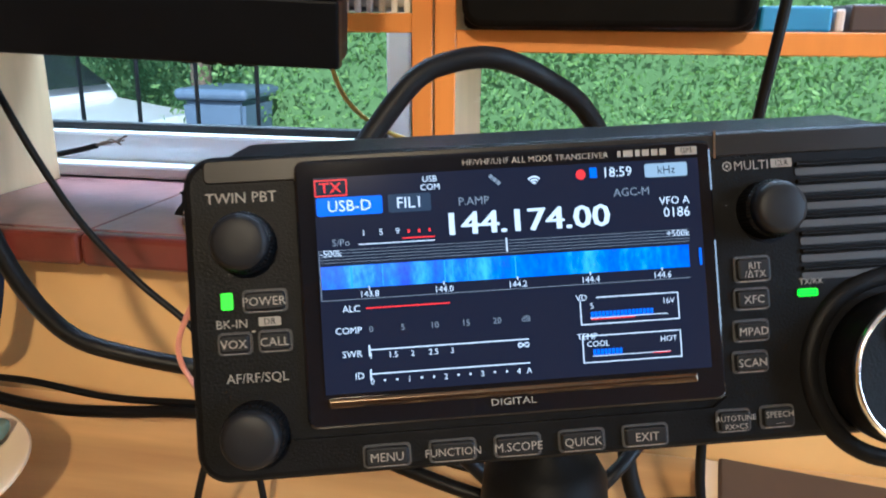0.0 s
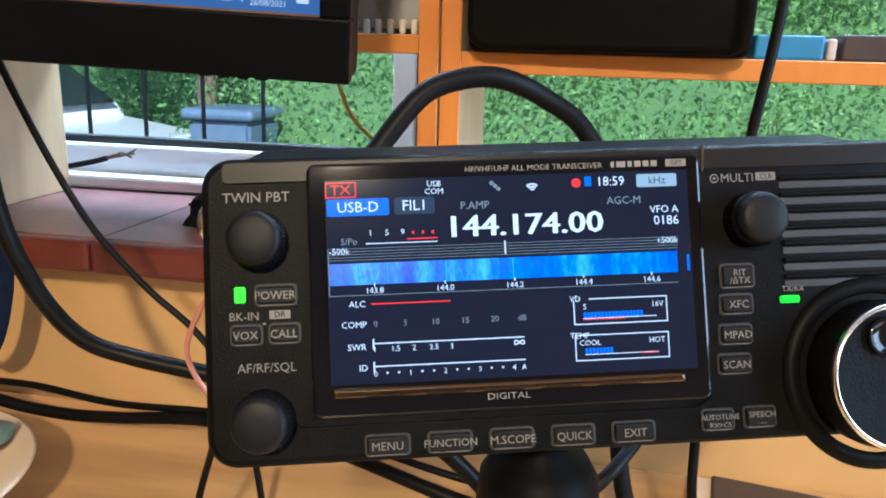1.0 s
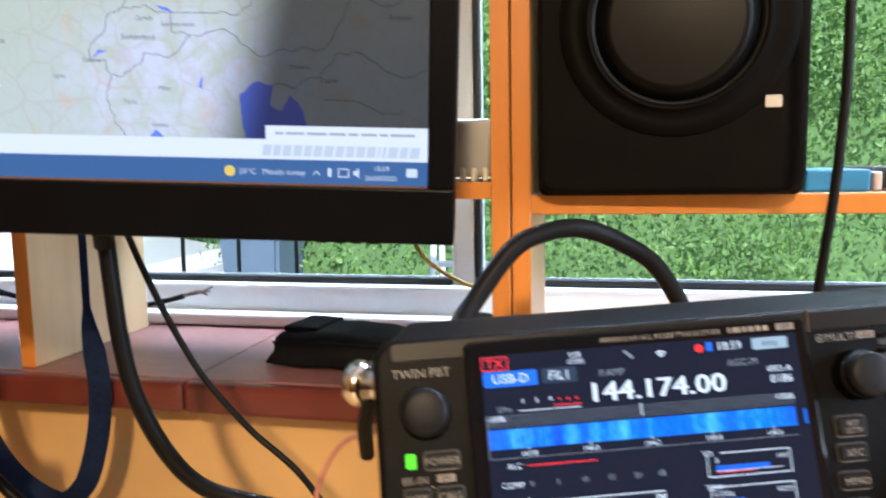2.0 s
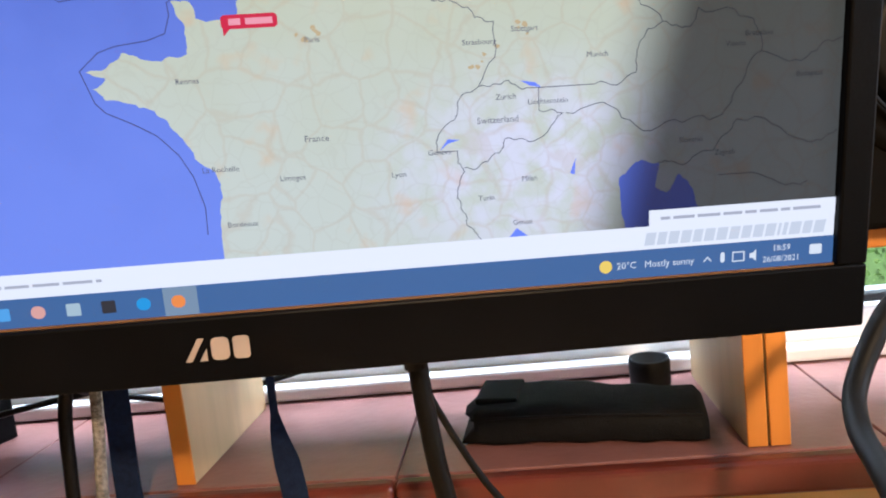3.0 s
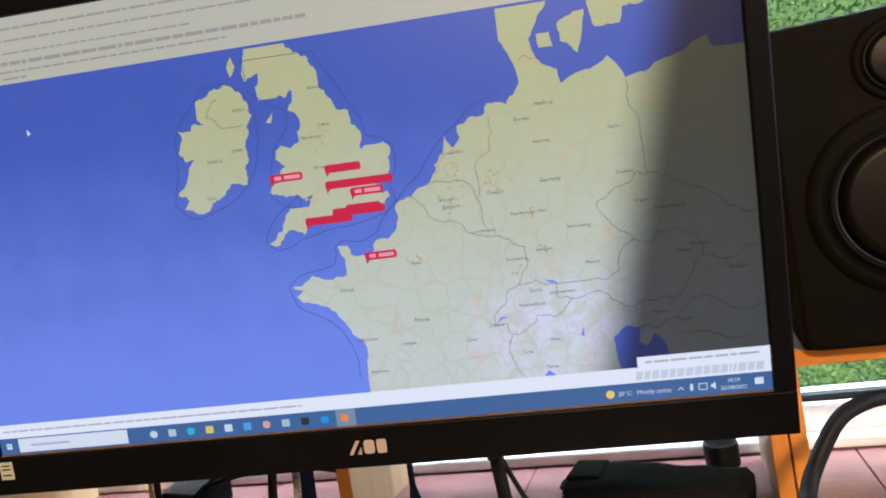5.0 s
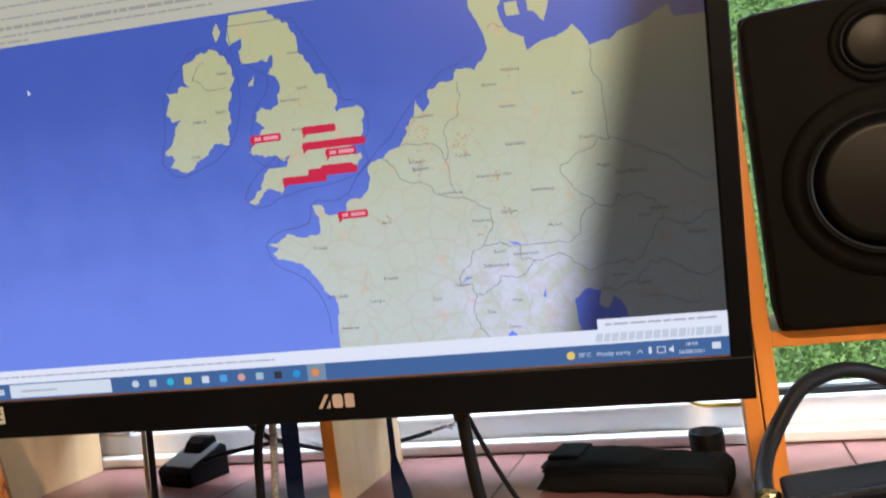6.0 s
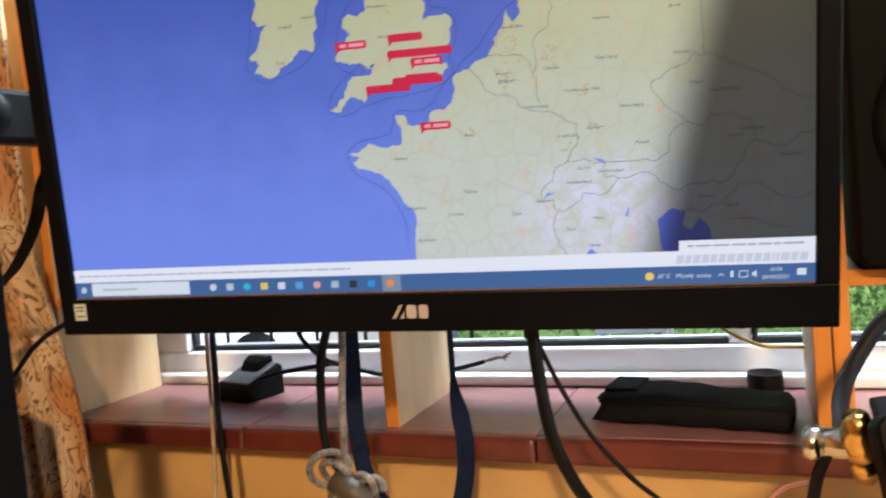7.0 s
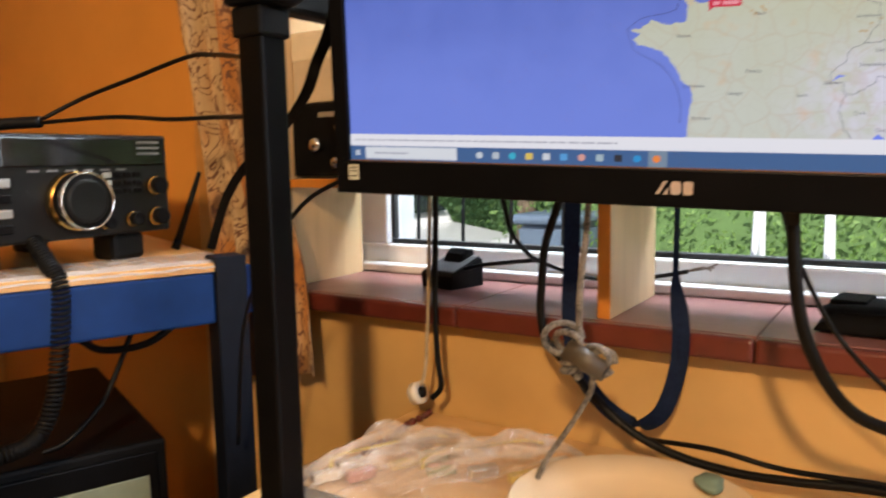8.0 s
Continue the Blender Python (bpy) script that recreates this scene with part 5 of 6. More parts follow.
cable("small_desk_cable", [(0.275, -0.15, 0.7675), (0.285, -0.15, 0.81), (0.294, -0.15, 0.84), (0.32, -0.19, 0.885), (0.36, -0.235, 0.915)], 0.0018, M_CABLE, "thin black lead rising from the desk to the radio")
cable("pink_wire", [(0.345, -0.22, 0.95), (0.329, -0.205, 0.94), (0.319, -0.2, 0.928), (0.313, -0.2, 0.912), (0.318, -0.2, 0.898), (0.345, -0.22, 0.89)], 0.0011, M_PINK, "thin pink wire looped beside the radio")
cable("hanging_black_lead", [(-0.181, -0.032, 1.05), (-0.182, -0.032, 1.02), (-0.184, -0.032, 0.96), (-0.186, -0.032, 0.903), (-0.183, -0.032, 0.841), (-0.180, -0.032, 0.813), (-0.191, -0.034, 0.799)], 0.0032, M_CABLE, "black lead hanging straight down before the wall")
cable("pull_string", [(-0.190, -0.030, 1.05), (-0.191, -0.030, 1.02), (-0.196, -0.030, 0.903), (-0.200, -0.031, 0.839), (-0.204, -0.034, 0.812)], 0.0021, M_TAN, "thin tan pull cord")
knobby = thing("cord_toggle", pose(-0.210, -0.034, 0.802, 0, 70, 0), "white and black ring-shaped cord end", "cord toggle")
smooth(part("ring", lathe(bmesh.new(), [(0.007, -0.006), (0.0125, -0.005), (0.0125, 0.005), (0.007, 0.006), (0.0065, 0.0)], 24), M_WHITE, knobby))
smooth(part("core", cyl(bmesh.new(), (0, 0, -0.008), (0, 0, 0.008), 0.0062), M_RUBBER, knobby))
# navy lanyard
lanyard = thing("lanyard", pose(0, 0, 0), "navy blue woven lanyard looped below the sill", "lanyard")
part("narrow_strap", tube(bmesh.new(), [(0.071, -0.028, 1.05), (0.0715, -0.028, 1.0), (0.071, -0.028, 0.955)], 0.0025, flat=0.0016, side=(1, 0.3, 0)), M_NAVY, lanyard)
part("loop_strap", tube(bmesh.new(), [(0.071, -0.028, 0.956), (0.072, -0.028, 0.940), (0.075, -0.028, 0.920), (0.077, -0.028, 0.895), (0.074, -0.029, 0.863), (0.062, -0.030, 0.826), (0.044, -0.031, 0.810), (0.025, -0.032, 0.812), (-0.001, -0.032, 0.830), (-0.022, -0.031, 0.861),
                                    (-0.030, -0.029, 0.905), (-0.029, -0.028, 0.967), (-0.027, -0.028, 1.045)], lambda f: 0.0078 * min(1.0, 0.3 + f * 4.5), flat=0.0016, side=(1, 0.3, 0.02)), M_NAVY, lanyard)


def rope():
    """Grey cord hung from above, tied in a loose bunch."""
    ob = thing("braided_cord", pose(0.029, -0.15, 0.912), "grey braided cord tied in a loose knot", "cord")
    part("hanging_cord", tube(bmesh.new(), [(0.008, 0.0, 0.125), (0.006, 0.0, 0.09), (0.002, 0, 0.055), (0.0, 0, 0.02), (0.003, -0.002, -0.012)], 0.0027, 8, 10), M_ROPE, ob)
    for k, (cx, cz, r, tilt) in enumerate(((-0.012, 0.004, 0.014, 0.5), (0.016, -0.011, 0.013, -0.5), (-0.007, 0.001, 0.0115, 1.1), (0.020, -0.012, 0.010, 0.2))):
        pts = [(cx + r * math.cos(a * 0.524), -0.004 + 0.006 * math.sin(a * 0.524 + tilt * 3), cz + r * 0.9 * math.sin(a * 0.524)) for a in range(12)]
        part("loop", tube(bmesh.new(), pts, 0.0027, 8, 5), M_ROPE, ob)
    part("wrap", tube(bmesh.new(), [(-0.004 + 0.007 * math.sin(a * 1.1), -0.006 + 0.007 * math.cos(a * 1.1), -0.004 - a * 0.0011) for a in range(20)], 0.0028, 8, 3), M_ROPE, ob)
    lock = smooth(part("cord_lock", cyl(bmesh.new(), (-0.006, -0.009, -0.003), (0.026, -0.011, -0.017), 0.0088, 0.0082, 20), material("olive_brown_plastic", (0.07, 0.056, 0.040), 0.5, vary=0.2), ob, "olive-brown barrel cord lock"))
    smooth(part("lock_hole", cyl(bmesh.new(), (0.0255, -0.011, -0.0168), (0.0268, -0.0111, -0.0174), 0.0045, 0.0045, 16), M_GASKET, lock))
    part("tail", tube(bmesh.new(), [(0.014, -0.004, -0.02), (0.009, 0.0, -0.04), (-0.008, 0.0, -0.07), (-0.025, 0.0, -0.096), (-0.035, 0.0, -0.115), (-0.045, 0.0, -0.144)], 0.0024, 8, 8), M_ROPE, ob)


rope()
cable("side_black_cable", [(0.541, -0.10, 1.15), (0.541, -0.10, 1.09), (0.539, -0.1, 1.054), (0.537, -0.1, 1.031), (0.533, -0.1, 0.996), (0.529, -0.1, 0.95), (0.525, -0.1, 0.88), (0.53, -0.1, 0.80), (0.56, -0.08, 0.7685)], 0.0024, M_CABLE, "black cable hanging beside the loudspeaker")

# ---- radio stand and desk things ----
stand = thing("ball_mount", pose(0.4545, -0.218, DESK), "black ball-head stand carrying the small radio", "stand")
smooth(part("foot", lathe(bmesh.new(), [(0.048, 0.0), (0.048, 0.005), (0.03, 0.012), (0.014, 0.018), (0.012, 0.05), (0.014, 0.056)], 40), M_BLACK, stand))
smooth(part("ball_housing", lathe(bmesh.new(), [(0.013, 0.055), (0.0205, 0.064), (0.0215, 0.09), (0.0215, 0.112), (0.0205, 0.123), (0.0165, 0.130), (0.009, 0.1335), (0.007, 0.150)], 40), M_BLACK, stand))
smooth(part("clamp_screw", cyl(bmesh.new(), (0.02, 0.0, 0.085), (0.036, -0.004, 0.088), 0.004), M_CHROME, stand))
part("mount_plate", box(bmesh.new(), -0.016, 0.016, -0.004, 0.03, 0.146, 0.152, 0.002), M_BLACK, stand)
cable("stand_cable", [(0.47, -0.21, 0.875), (0.482, -0.20, 0.885), (0.50, -0.17, 0.895), (0.53, -0.13, 0.905)], 0.0026, M_CABLE, "short black lead beside the stand")
nb = thing("brown_notebook", pose(0.553, -0.012, DESK, 0, 0, -9), "dark brown covered notebook lying on the desk", "notebook")
part("cover", box(bmesh.new(), 0, 0.25, -0.15, 0.0, 0.0, 0.016, 0.002), material("dark_brown_cover", (0.07, 0.045, 0.038), 0.45), nb)
part("pages", box(bmesh.new(), -0.010, 0.002, -0.148, -0.002, 0.002, 0.014, 0.001), M_CREAM, nb)

dish = thing("cream_plate", pose(0.078, -0.163, DESK), "shallow cream coloured plate on the desk", "plate")
smooth(part("plate_body", lathe(bmesh.new(), [(0.05, 0.0), (0.053, 0.002), (0.075, 0.016), (0.094, 0.029), (0.096, 0.0305), (0.094, 0.0315), (0.075, 0.0205), (0.055, 0.011), (0.001, 0.0105)], 72), M_CREAM, dish))
lump = bmesh.new()
bmesh.ops.create_icosphere(lump, subdivisions=3, radius=0.012)
for v in lump.verts:
    v.co *= 1 + 0.35 * noise.noise(v.co * 120)
    v.co.z = v.co.z * 0.55 + 0.0175
putty = smooth(tagged(part("putty_lump", lump, material("grey_green_putty", (0.16, 0.24, 0.20), 0.7), None, "lump of grey-green putty lying on the plate"), category="putty"))
putty.location = (0.122, -0.102, DESK + 0.016)

# clear bags of small parts
M_BAG = bpy.data.materials.new("clear_plastic_film")
M_BAG.use_nodes = True
_b = M_BAG.node_tree.nodes["Principled BSDF"]
_b.inputs["Base Color"].default_value, _b.inputs["Roughness"].default_value, _b.inputs["Alpha"].default_value = (0.80, 0.70, 0.60, 1), 0.1, 0.2
_b.inputs["Specular IOR Level"].default_value = 0.9


def bag(x, y, w, d, h, turn, seed, label):
    bm = bmesh.new()
    n = 44
    vs = {}
    for i in range(n + 1):
        for j in range(n + 1):
            u, v = i / n, j / n
            dome = (math.sin(math.pi * u) ** 0.6) * (math.sin(math.pi * v) ** 0.5)
            c = noise.noise(Vector((u * 5 + seed, v * 5, seed))) * 0.3 + noise.noise(Vector((u * 3.5, v * 15 + u * 3 + seed, 3))) * 0.6 + noise.noise(Vector((u * 6, v * 34 - u * 5 + seed, 7))) * 0.22
            vs[i, j] = bm.verts.new(((u - 0.5) * w, (v - 0.5) * d, 0.001 + max(0.0, h * dome * (0.8 + c))))
    for i in range(n):
        for j in range(n):
            bm.faces.new((vs[i, j], vs[i + 1, j], vs[i + 1, j + 1], vs[i, j + 1]))
    ob = thing("plastic_bag", pose(x, y, DESK, 0, 0, turn), label, "plastic bag", "bags of parts")
    part("film", bm, M_BAG, ob, "crumpled clear film")
    rnd = random.Random(seed)
    for k in range(5):
        px, py = rnd.uniform(-0.3, 0.3) * w, rnd.uniform(-0.3, 0.3) * d
        mat = (M_PINK, M_YELLOW, M_WHITE, M_STEEL, material("green_board", (0.12, 0.2, 0.09), 0.5))[k]
        part("small_part", box(bmesh.new(), px - 0.014, px + 0.014, py - 0.006, py + 0.006, 0.002, 0.002 + rnd.uniform(0.006, h * 0.45), 0.002), mat, ob)
    pts = [(0.3 * w * math.cos(a), 0.3 * d * math.sin(a), h * 0.55 + 0.002 * math.sin(3 * a)) for a in (0.2, 0.7, 1.2, 1.7, 2.2, 2.7, 3.2)]
    part("wire", tube(bmesh.new(), pts, 0.0016, 6, 5), M_YELLOW, ob)


bag(-0.155, -0.155, 0.21, 0.085, 0.040, 62, 3, "crumpled clear plastic bag of small coloured parts")
bag(-0.075, -0.118, 0.21, 0.095, 0.038, 52, 8, "clear plastic bag with a yellow wire inside")
beads = thing("beaded_strip", pose(-0.175, -0.075, DESK), "dark brown beaded strip lying behind the bags", "beaded strip")
for k in range(16):
    smooth(part("bead", lathe(bmesh.new(), [(0.0012, -0.004), (0.004, -0.002), (0.004, 0.002), (0.0012, 0.004)], 10, Matrix.Translation((-0.025 - 0.0012 * k + 0.002 * math.sin(k), -0.10 + 0.0115 * k, 0.0042))), M_LIP, beads))

# ---- post beside the monitor ----
post = thing("monitor_post", pose(-0.1905, -0.265, DESK), "tall black square steel post with a clamp for the monitor", "monitor stand")
part("foot_plate", box(bmesh.new(), -0.03, 0.045, -0.04, 0.04, 0.0, 0.006, 0.002), M_BLACK, post)
part("column", box(bmesh.new(), -0.0135, 0.0135, -0.0135, 0.0135, 0.008, 0.62, 0.003, 2), M_BEZEL, post)
part("clamp_collar", box(bmesh.new(), -0.0165, 0.0165, -0.0165, 0.0165, 0.392, 0.4155, 0.003, 2), M_BLACK, post)
part("clamp_block", box(bmesh.new(), -0.021, 0.021, -0.021, 0.021, 0.416, 0.49, 0.005, 2), M_BLACK, post)
smooth(part("clamp_knob", lathe(bmesh.new(), [(0.006, 0.0), (0.016, 0.004), (0.018, 0.012), (0.016, 0.02), (0.004, 0.022)], 16, Matrix.Translation((0.022, -0.004, 0.43)) @ Matrix.Rotation(radians(90), 4, "Y")), M_RUBBER, post))
part("arm", box(bmesh.new(), 0.01, 0.26, 0.135, 0.155, 0.42, 0.45, 0.004), M_BLACK, post)
part("arm_link", box(bmesh.new(), -0.01, 0.012, 0.012, 0.155, 0.415, 0.455, 0.004), M_BLACK, post)
part("monitor_plate", box(bmesh.new(), 0.22, 0.31, 0.128, 0.136, 0.39, 0.48, 0.004), M_BLACK, post)
cable("black_strap", [(-0.165, -0.20, 1.20), (-0.178, -0.2, 1.168), (-0.192, -0.2, 1.146), (-0.217, -0.19, 1.119), (-0.29, -0.155, 1.085), (-0.359, -0.13, 1.060), (-0.405, -0.122, 1.021), (-0.449, -0.110, 0.961)], 0.005, M_CLOTH, "black strap hanging behind the post", "strap", flat=0.0016, side=(1, 0.4, 0.3))
cable("post_cable", [(-0.15, -0.222, 1.045), (-0.177, -0.22, 1.035), (-0.19, -0.22, 1.028), (-0.206, -0.22, 1.016), (-0.25, -0.21, 0.98), (-0.30, -0.2, 0.90), (-0.34, -0.18, 0.767)], 0.002, M_CABLE, "thin black cable from the monitor to behind the post")

# ---- curtain ----
def curtain_material():
    m = material("printed_curtain", (0.52, 0.36, 0.19), 0.85, vary=0.1, scale=30, bump=0.3, bump_scale=700)
    nt = m.node_tree
    b = nt.nodes["Principled BSDF"]
    base = b.inputs["Base Color"].links[0].from_socket
    co = nt.nodes.new("ShaderNodeTexCoord")
    no = nt.nodes.new("ShaderNodeTexNoise")
    no.inputs["Scale"].default_value, no.inputs["Detail"].default_value, no.inputs["Distortion"].default_value = 13, 2.5, 2.2
    wv = nt.nodes.new("ShaderNodeMath")
    wv.operation = "PINGPONG"
    wv.inputs[1].default_value = 0.07
    ra = nt.nodes.new("ShaderNodeValToRGB")
    ra.color_ramp.elements[0].position, ra.color_ramp.elements[1].position = 0.011, 0.024
    ra.color_ramp.elements[0].color, ra.color_ramp.elements[1].color = (1, 1, 1, 1), (0, 0, 0, 1)
    mx = nt.nodes.new("ShaderNodeMix")
    mx.data_type = "RGBA"
    mx.inputs[7].default_value = (0.14, 0.06, 0.03, 1)
    n3 = nt.nodes.new("ShaderNodeTexNoise")
    n3.inputs["Scale"].default_value = 6
    r3 = nt.nodes.new("ShaderNodeValToRGB")
    r3.color_ramp.elements[0].position, r3.color_ramp.elements[1].position = 0.48, 0.6
    m3 = nt.nodes.new("ShaderNodeMix")
    m3.data_type = "RGBA"
    m3.inputs[7].default_value = (0.42, 0.17, 0.04, 1)
    for a, c in ((co.outputs["UV"], no.inputs["Vector"]), (co.outputs["UV"], n3.inputs["Vector"]), (no.outputs[0], wv.inputs[0]), (wv.outputs[0], ra.inputs[0]), (n3.outputs[0], r3.inputs[0]), (r3.outputs[0], m3.inputs[0]), (base, m3.inputs[6]),
                 (m3.outputs[2], mx.inputs[6]), (ra.outputs[0], mx.inputs[0]), (mx.outputs[2], b.inputs["Base Color"])):
        nt.links.new(a, c)
    return m


def curtain():
    bm = bmesh.new()
    uv = bm.loops.layers.uv.new("UVMap")
    nu, nv = 90, 40
    g = {}
    for j in range(nv + 1):
        z = 0.80 + (2.1 - 0.80) * j / nv
        near = min(max((1.14 - z) / 0.24, 0.0), 1.0)
        near = near * near * (3 - 2 * near)
        right = -0.44 + 0.07 * near + 0.006 * max(0.0, 0.95 - z) / 0.1
        left = -0.585 + 0.035 * min(1.0, max(0.0, 1.27 - z) / 0.2)
        for i in range(nu + 1):
            u = i / nu
            fold = math.sin(u * 2 * math.pi * 4.5 + 0.5 * math.sin(z * 3)) * 0.017 + math.sin(u * 2 * math.pi * 2 + z * 2) * 0.008
            g[i, j] = (bm.verts.new((left + (right - left) * u, -0.030 - 0.012 * near * u ** 4 + fold * 0.7 * (1 - 0.35 * u * near), z)), u * 0.7, z)
    for j in range(nv):
        for i in range(nu):
            q = [g[i, j], g[i + 1, j], g[i + 1, j + 1], g[i, j + 1]]
            f = bm.faces.new([a[0] for a in q])
            for l, a in zip(f.loops, q):
                l[uv].uv = (a[1], a[2])
    ob = thing("curtain", pose(0, 0, 0), "long cream and orange scroll-patterned curtain drawn aside", "curtain")
    c = smooth(part("fabric", bm, curtain_material(), ob))
    c.modifiers.new("thickness", "SOLIDIFY").thickness = 0.0015
    part("curtain_rail", tube(bmesh.new(), [(-0.8, -0.05, 2.11), (0.3, -0.05, 2.11), (1.6, -0.05, 2.11)], 0.011, 12, 4), M_EDGE, ob)
    for x in (-0.75, 1.55):
        part("bracket", box(bmesh.new(), x - 0.01, x + 0.01, -0.06, 0.016, 2.09, 2.13, 0.002), M_EDGE, ob)


curtain()

# ---- blue steel shelving by the west wall ----
RACK = Matrix.Translation((-0.352, -0.152, 0.014)) @ pose(0, 0, 0, 0, 0, -22) @ Matrix.Translation((0.385, 0.15, 0))
rack = thing("steel_rack", RACK, "blue steel boltless rack with a wooden shelf board", "shelving")
part("front_beam", box(bmesh.new(), -0.415, -0.385, -0.62, -0.1795, 0.880, 0.934, 0.003), M_BLUE, rack, "blue painted beam")
part("rear_beam", box(bmesh.new(), -0.785, -0.76, -0.62, -0.150, 0.880, 0.934, 0.003), M_BLUE, rack)
part("end_beam", box(bmesh.new(), -0.76, -0.415, -0.148, -0.125, 0.880, 0.934, 0.003), M_BLUE, rack)
M_POST = material("dark_blue_post_paint", (0.006, 0.009, 0.018), 0.5, vary=0.15, spec=0.12)
for x, y in ((-0.4165, -0.179), (-0.4165, -0.655), (-0.785, -0.655)):
    part("upright", box(bmesh.new(), x, x + 0.034, y, y + 0.034, -0.014, 0.95, 0.002), M_POST, rack, "dark blue steel post")
part("shelf_board", box(bmesh.new(), -0.783, -0.386, -0.62, -0.150, 0.9345, 0.944, 0.001), M_DESK, rack, "varnished board top")
# added dark piece, standing in for shade below the shelf
part("side_panel", box(bmesh.new(), -0.455, -0.418, -0.122, -0.116, 0.80, 0.878), material("under_shelf_shade", (0.10, 0.05, 0.022), 0.7, vary=0.15), rack, "small dark brown piece added for shade behind the post")
part("lower_beam", box(bmesh.new(), -0.415, -0.385, -0.62, -0.1795, 0.46, 0.51, 0.003), M_BLUE, rack)
part("lower_board", box(bmesh.new(), -0.783, -0.386, -0.62, -0.150, 0.511, 0.522, 0.001), M_DESK, rack)
film = bmesh.new()
nfx, nfy = 6, 60
gv = [[film.verts.new((-0.47 + 0.0875 * i / nfx, -0.62 + 0.46 * j / nfy, 0.9448 + 0.0035 * abs(noise.noise(Vector((i * 0.9, j * 0.35, 1)))) + (0.0012 if i < nfx else -0.006))) for j in range(nfy + 1)] for i in range(nfx + 1)]
for i in range(nfx):
    for j in range(nfy):
        film.faces.new((gv[i][j], gv[i + 1][j], gv[i + 1][j + 1], gv[i][j + 1]))
M_SHEET = M_BAG.copy()
M_SHEET.node_tree.nodes["Principled BSDF"].inputs["Alpha"].default_value = 0.5
M_SHEET.node_tree.nodes["Principled BSDF"].inputs["Base Color"].default_value = (0.8, 0.8, 0.82, 1)
sheet = tagged(part("plastic_sheet", film, M_SHEET, None, "crinkled clear plastic sheet over the shelf edge"), category="plastic sheet")
sheet.matrix_world = RACK


def base_radio():
    """A desk-top transceiver that faces the room; local x runs along its front."""
    r = thing("base_transceiver", pose(-0.470, -0.447, 0.958, 0, 0, 91), "black desktop radio transceiver with a large tuning knob", "radio")
    w = 0.30
    grey = material("dark_grey_panel", (0.009, 0.009, 0.0095), 0.4, spec=0.2, vary=0.1)
    part("cabinet", box(bmesh.new(), 0.002, w - 0.002, 0.006, 0.235, 0.031, 0.133, 0.003), material("grey_cabinet_paint", (0.025, 0.025, 0.026), 0.5, vary=0.1, bump=0.2, bump_scale=500), r, "grey painted steel cabinet")
    part("front_panel", box(bmesh.new(), 0, w, -0.004, 0.008, 0.029, 0.135, 0.003), grey, r)
    part("display_window", box(bmesh.new(), w - 0.185, w - 0.006, -0.006, -0.0035, 0.103, 0.131, 0.001), material("smoked_window", (0.01, 0.008, 0.009), 0.08), r, "dark smoked display window")

    def turned(name, x, z, rad, h, mat, parent, label="", y=-0.004):
        return smooth(part(name, lathe(bmesh.new(), [(rad, 0), (rad, h * 0.75), (rad * 0.93, h), (rad * 0.75, h * 0.98), (rad * 0.05, h * 0.95)], 40, Matrix.Translation((x, y, z)) @ Matrix.Rotation(radians(90), 4, "X")), mat, parent, label))

    kx, kz = w - 0.116, 0.068
    # gold skirt: lamp reflection on the knob's side, put into its material
    k = turned("tuning_knob", kx, kz, 0.0300, 0.012, M_GOLD, r, "large tuning knob with the lamp's gold reflection painted on its skirt")
    turned("knob_body", kx, kz, 0.0285, 0.026, M_BLACK, k)
    smooth(part("knob_rim", lathe(bmesh.new(), [(0.0288, 0.020), (0.0290, 0.0258), (0.0275, 0.0268), (0.0268, 0.022)], 48, Matrix.Translation((kx, -0.004, kz)) @ Matrix.Rotation(radians(90), 4, "X"), False), M_CHROME, k, "bright metal rim"))
    turned("finger_disc", kx, kz, 0.0235, 0.0272, grey, k)
    # gold rings likewise paint the warm light on the small knobs' rims
    for dx, z, rad in ((0.019, 0.080, 0.0095), (0.019, 0.046, 0.0095), (0.050, 0.045, 0.0075), (0.083, 0.043, 0.006)):
        kk = turned("knob", w - dx, z, rad, 0.014, M_BLACK, r)
        turned("knob_ring", w - dx, z, rad * 1.08, 0.005, M_GOLD, kk)
    for i in range(3):
        for j in range(4):
            part("button", box(bmesh.new(), w - 0.082 + j * 0.0122, w - 0.0725 + j * 0.0122, -0.0065, -0.003, 0.073 + i * 0.0085, 0.0785 + i * 0.0085, 0.0008, 1), M_STEEL if j == 0 else M_BLACK, r)
    for i in range(4):
        part("button", box(bmesh.new(), w - 0.198, w - 0.178, -0.0065, -0.003, 0.040 + i * 0.0145, 0.0485 + i * 0.0145, 0.001, 1), M_STEEL if i % 2 else M_BLACK, r)
        part("silver_key", box(bmesh.new(), w - 0.262, w - 0.214, -0.0085, -0.003, 0.040 + i * 0.0145, 0.0495 + i * 0.0145, 0.001, 1), M_STEEL, r)
    for i in range(3):
        part("printed_bar", box(bmesh.new(), w - 0.04, w - 0.012, -0.0066, -0.0055, 0.126 - i * 0.006, 0.1285 - i * 0.006), M_ADAPT, r)
    for i in range(6):
        part("printed_bar", box(bmesh.new(), w - 0.16 + i * 0.019, w - 0.149 + i * 0.019, -0.0046, -0.0035, 0.0975, 0.0995), M_ADAPT, r)
    for x in (0.07, 0.248):
        part("front_foot", box(bmesh.new(), x - 0.02, x + 0.02, 0.0, 0.04, 0.0, 0.03, 0.006, 2), M_RUBBER, r)
        part("rear_foot", box(bmesh.new(), x - 0.015, x + 0.015, 0.18, 0.21, 0.0, 0.031, 0.004, 2), M_RUBBER, r)


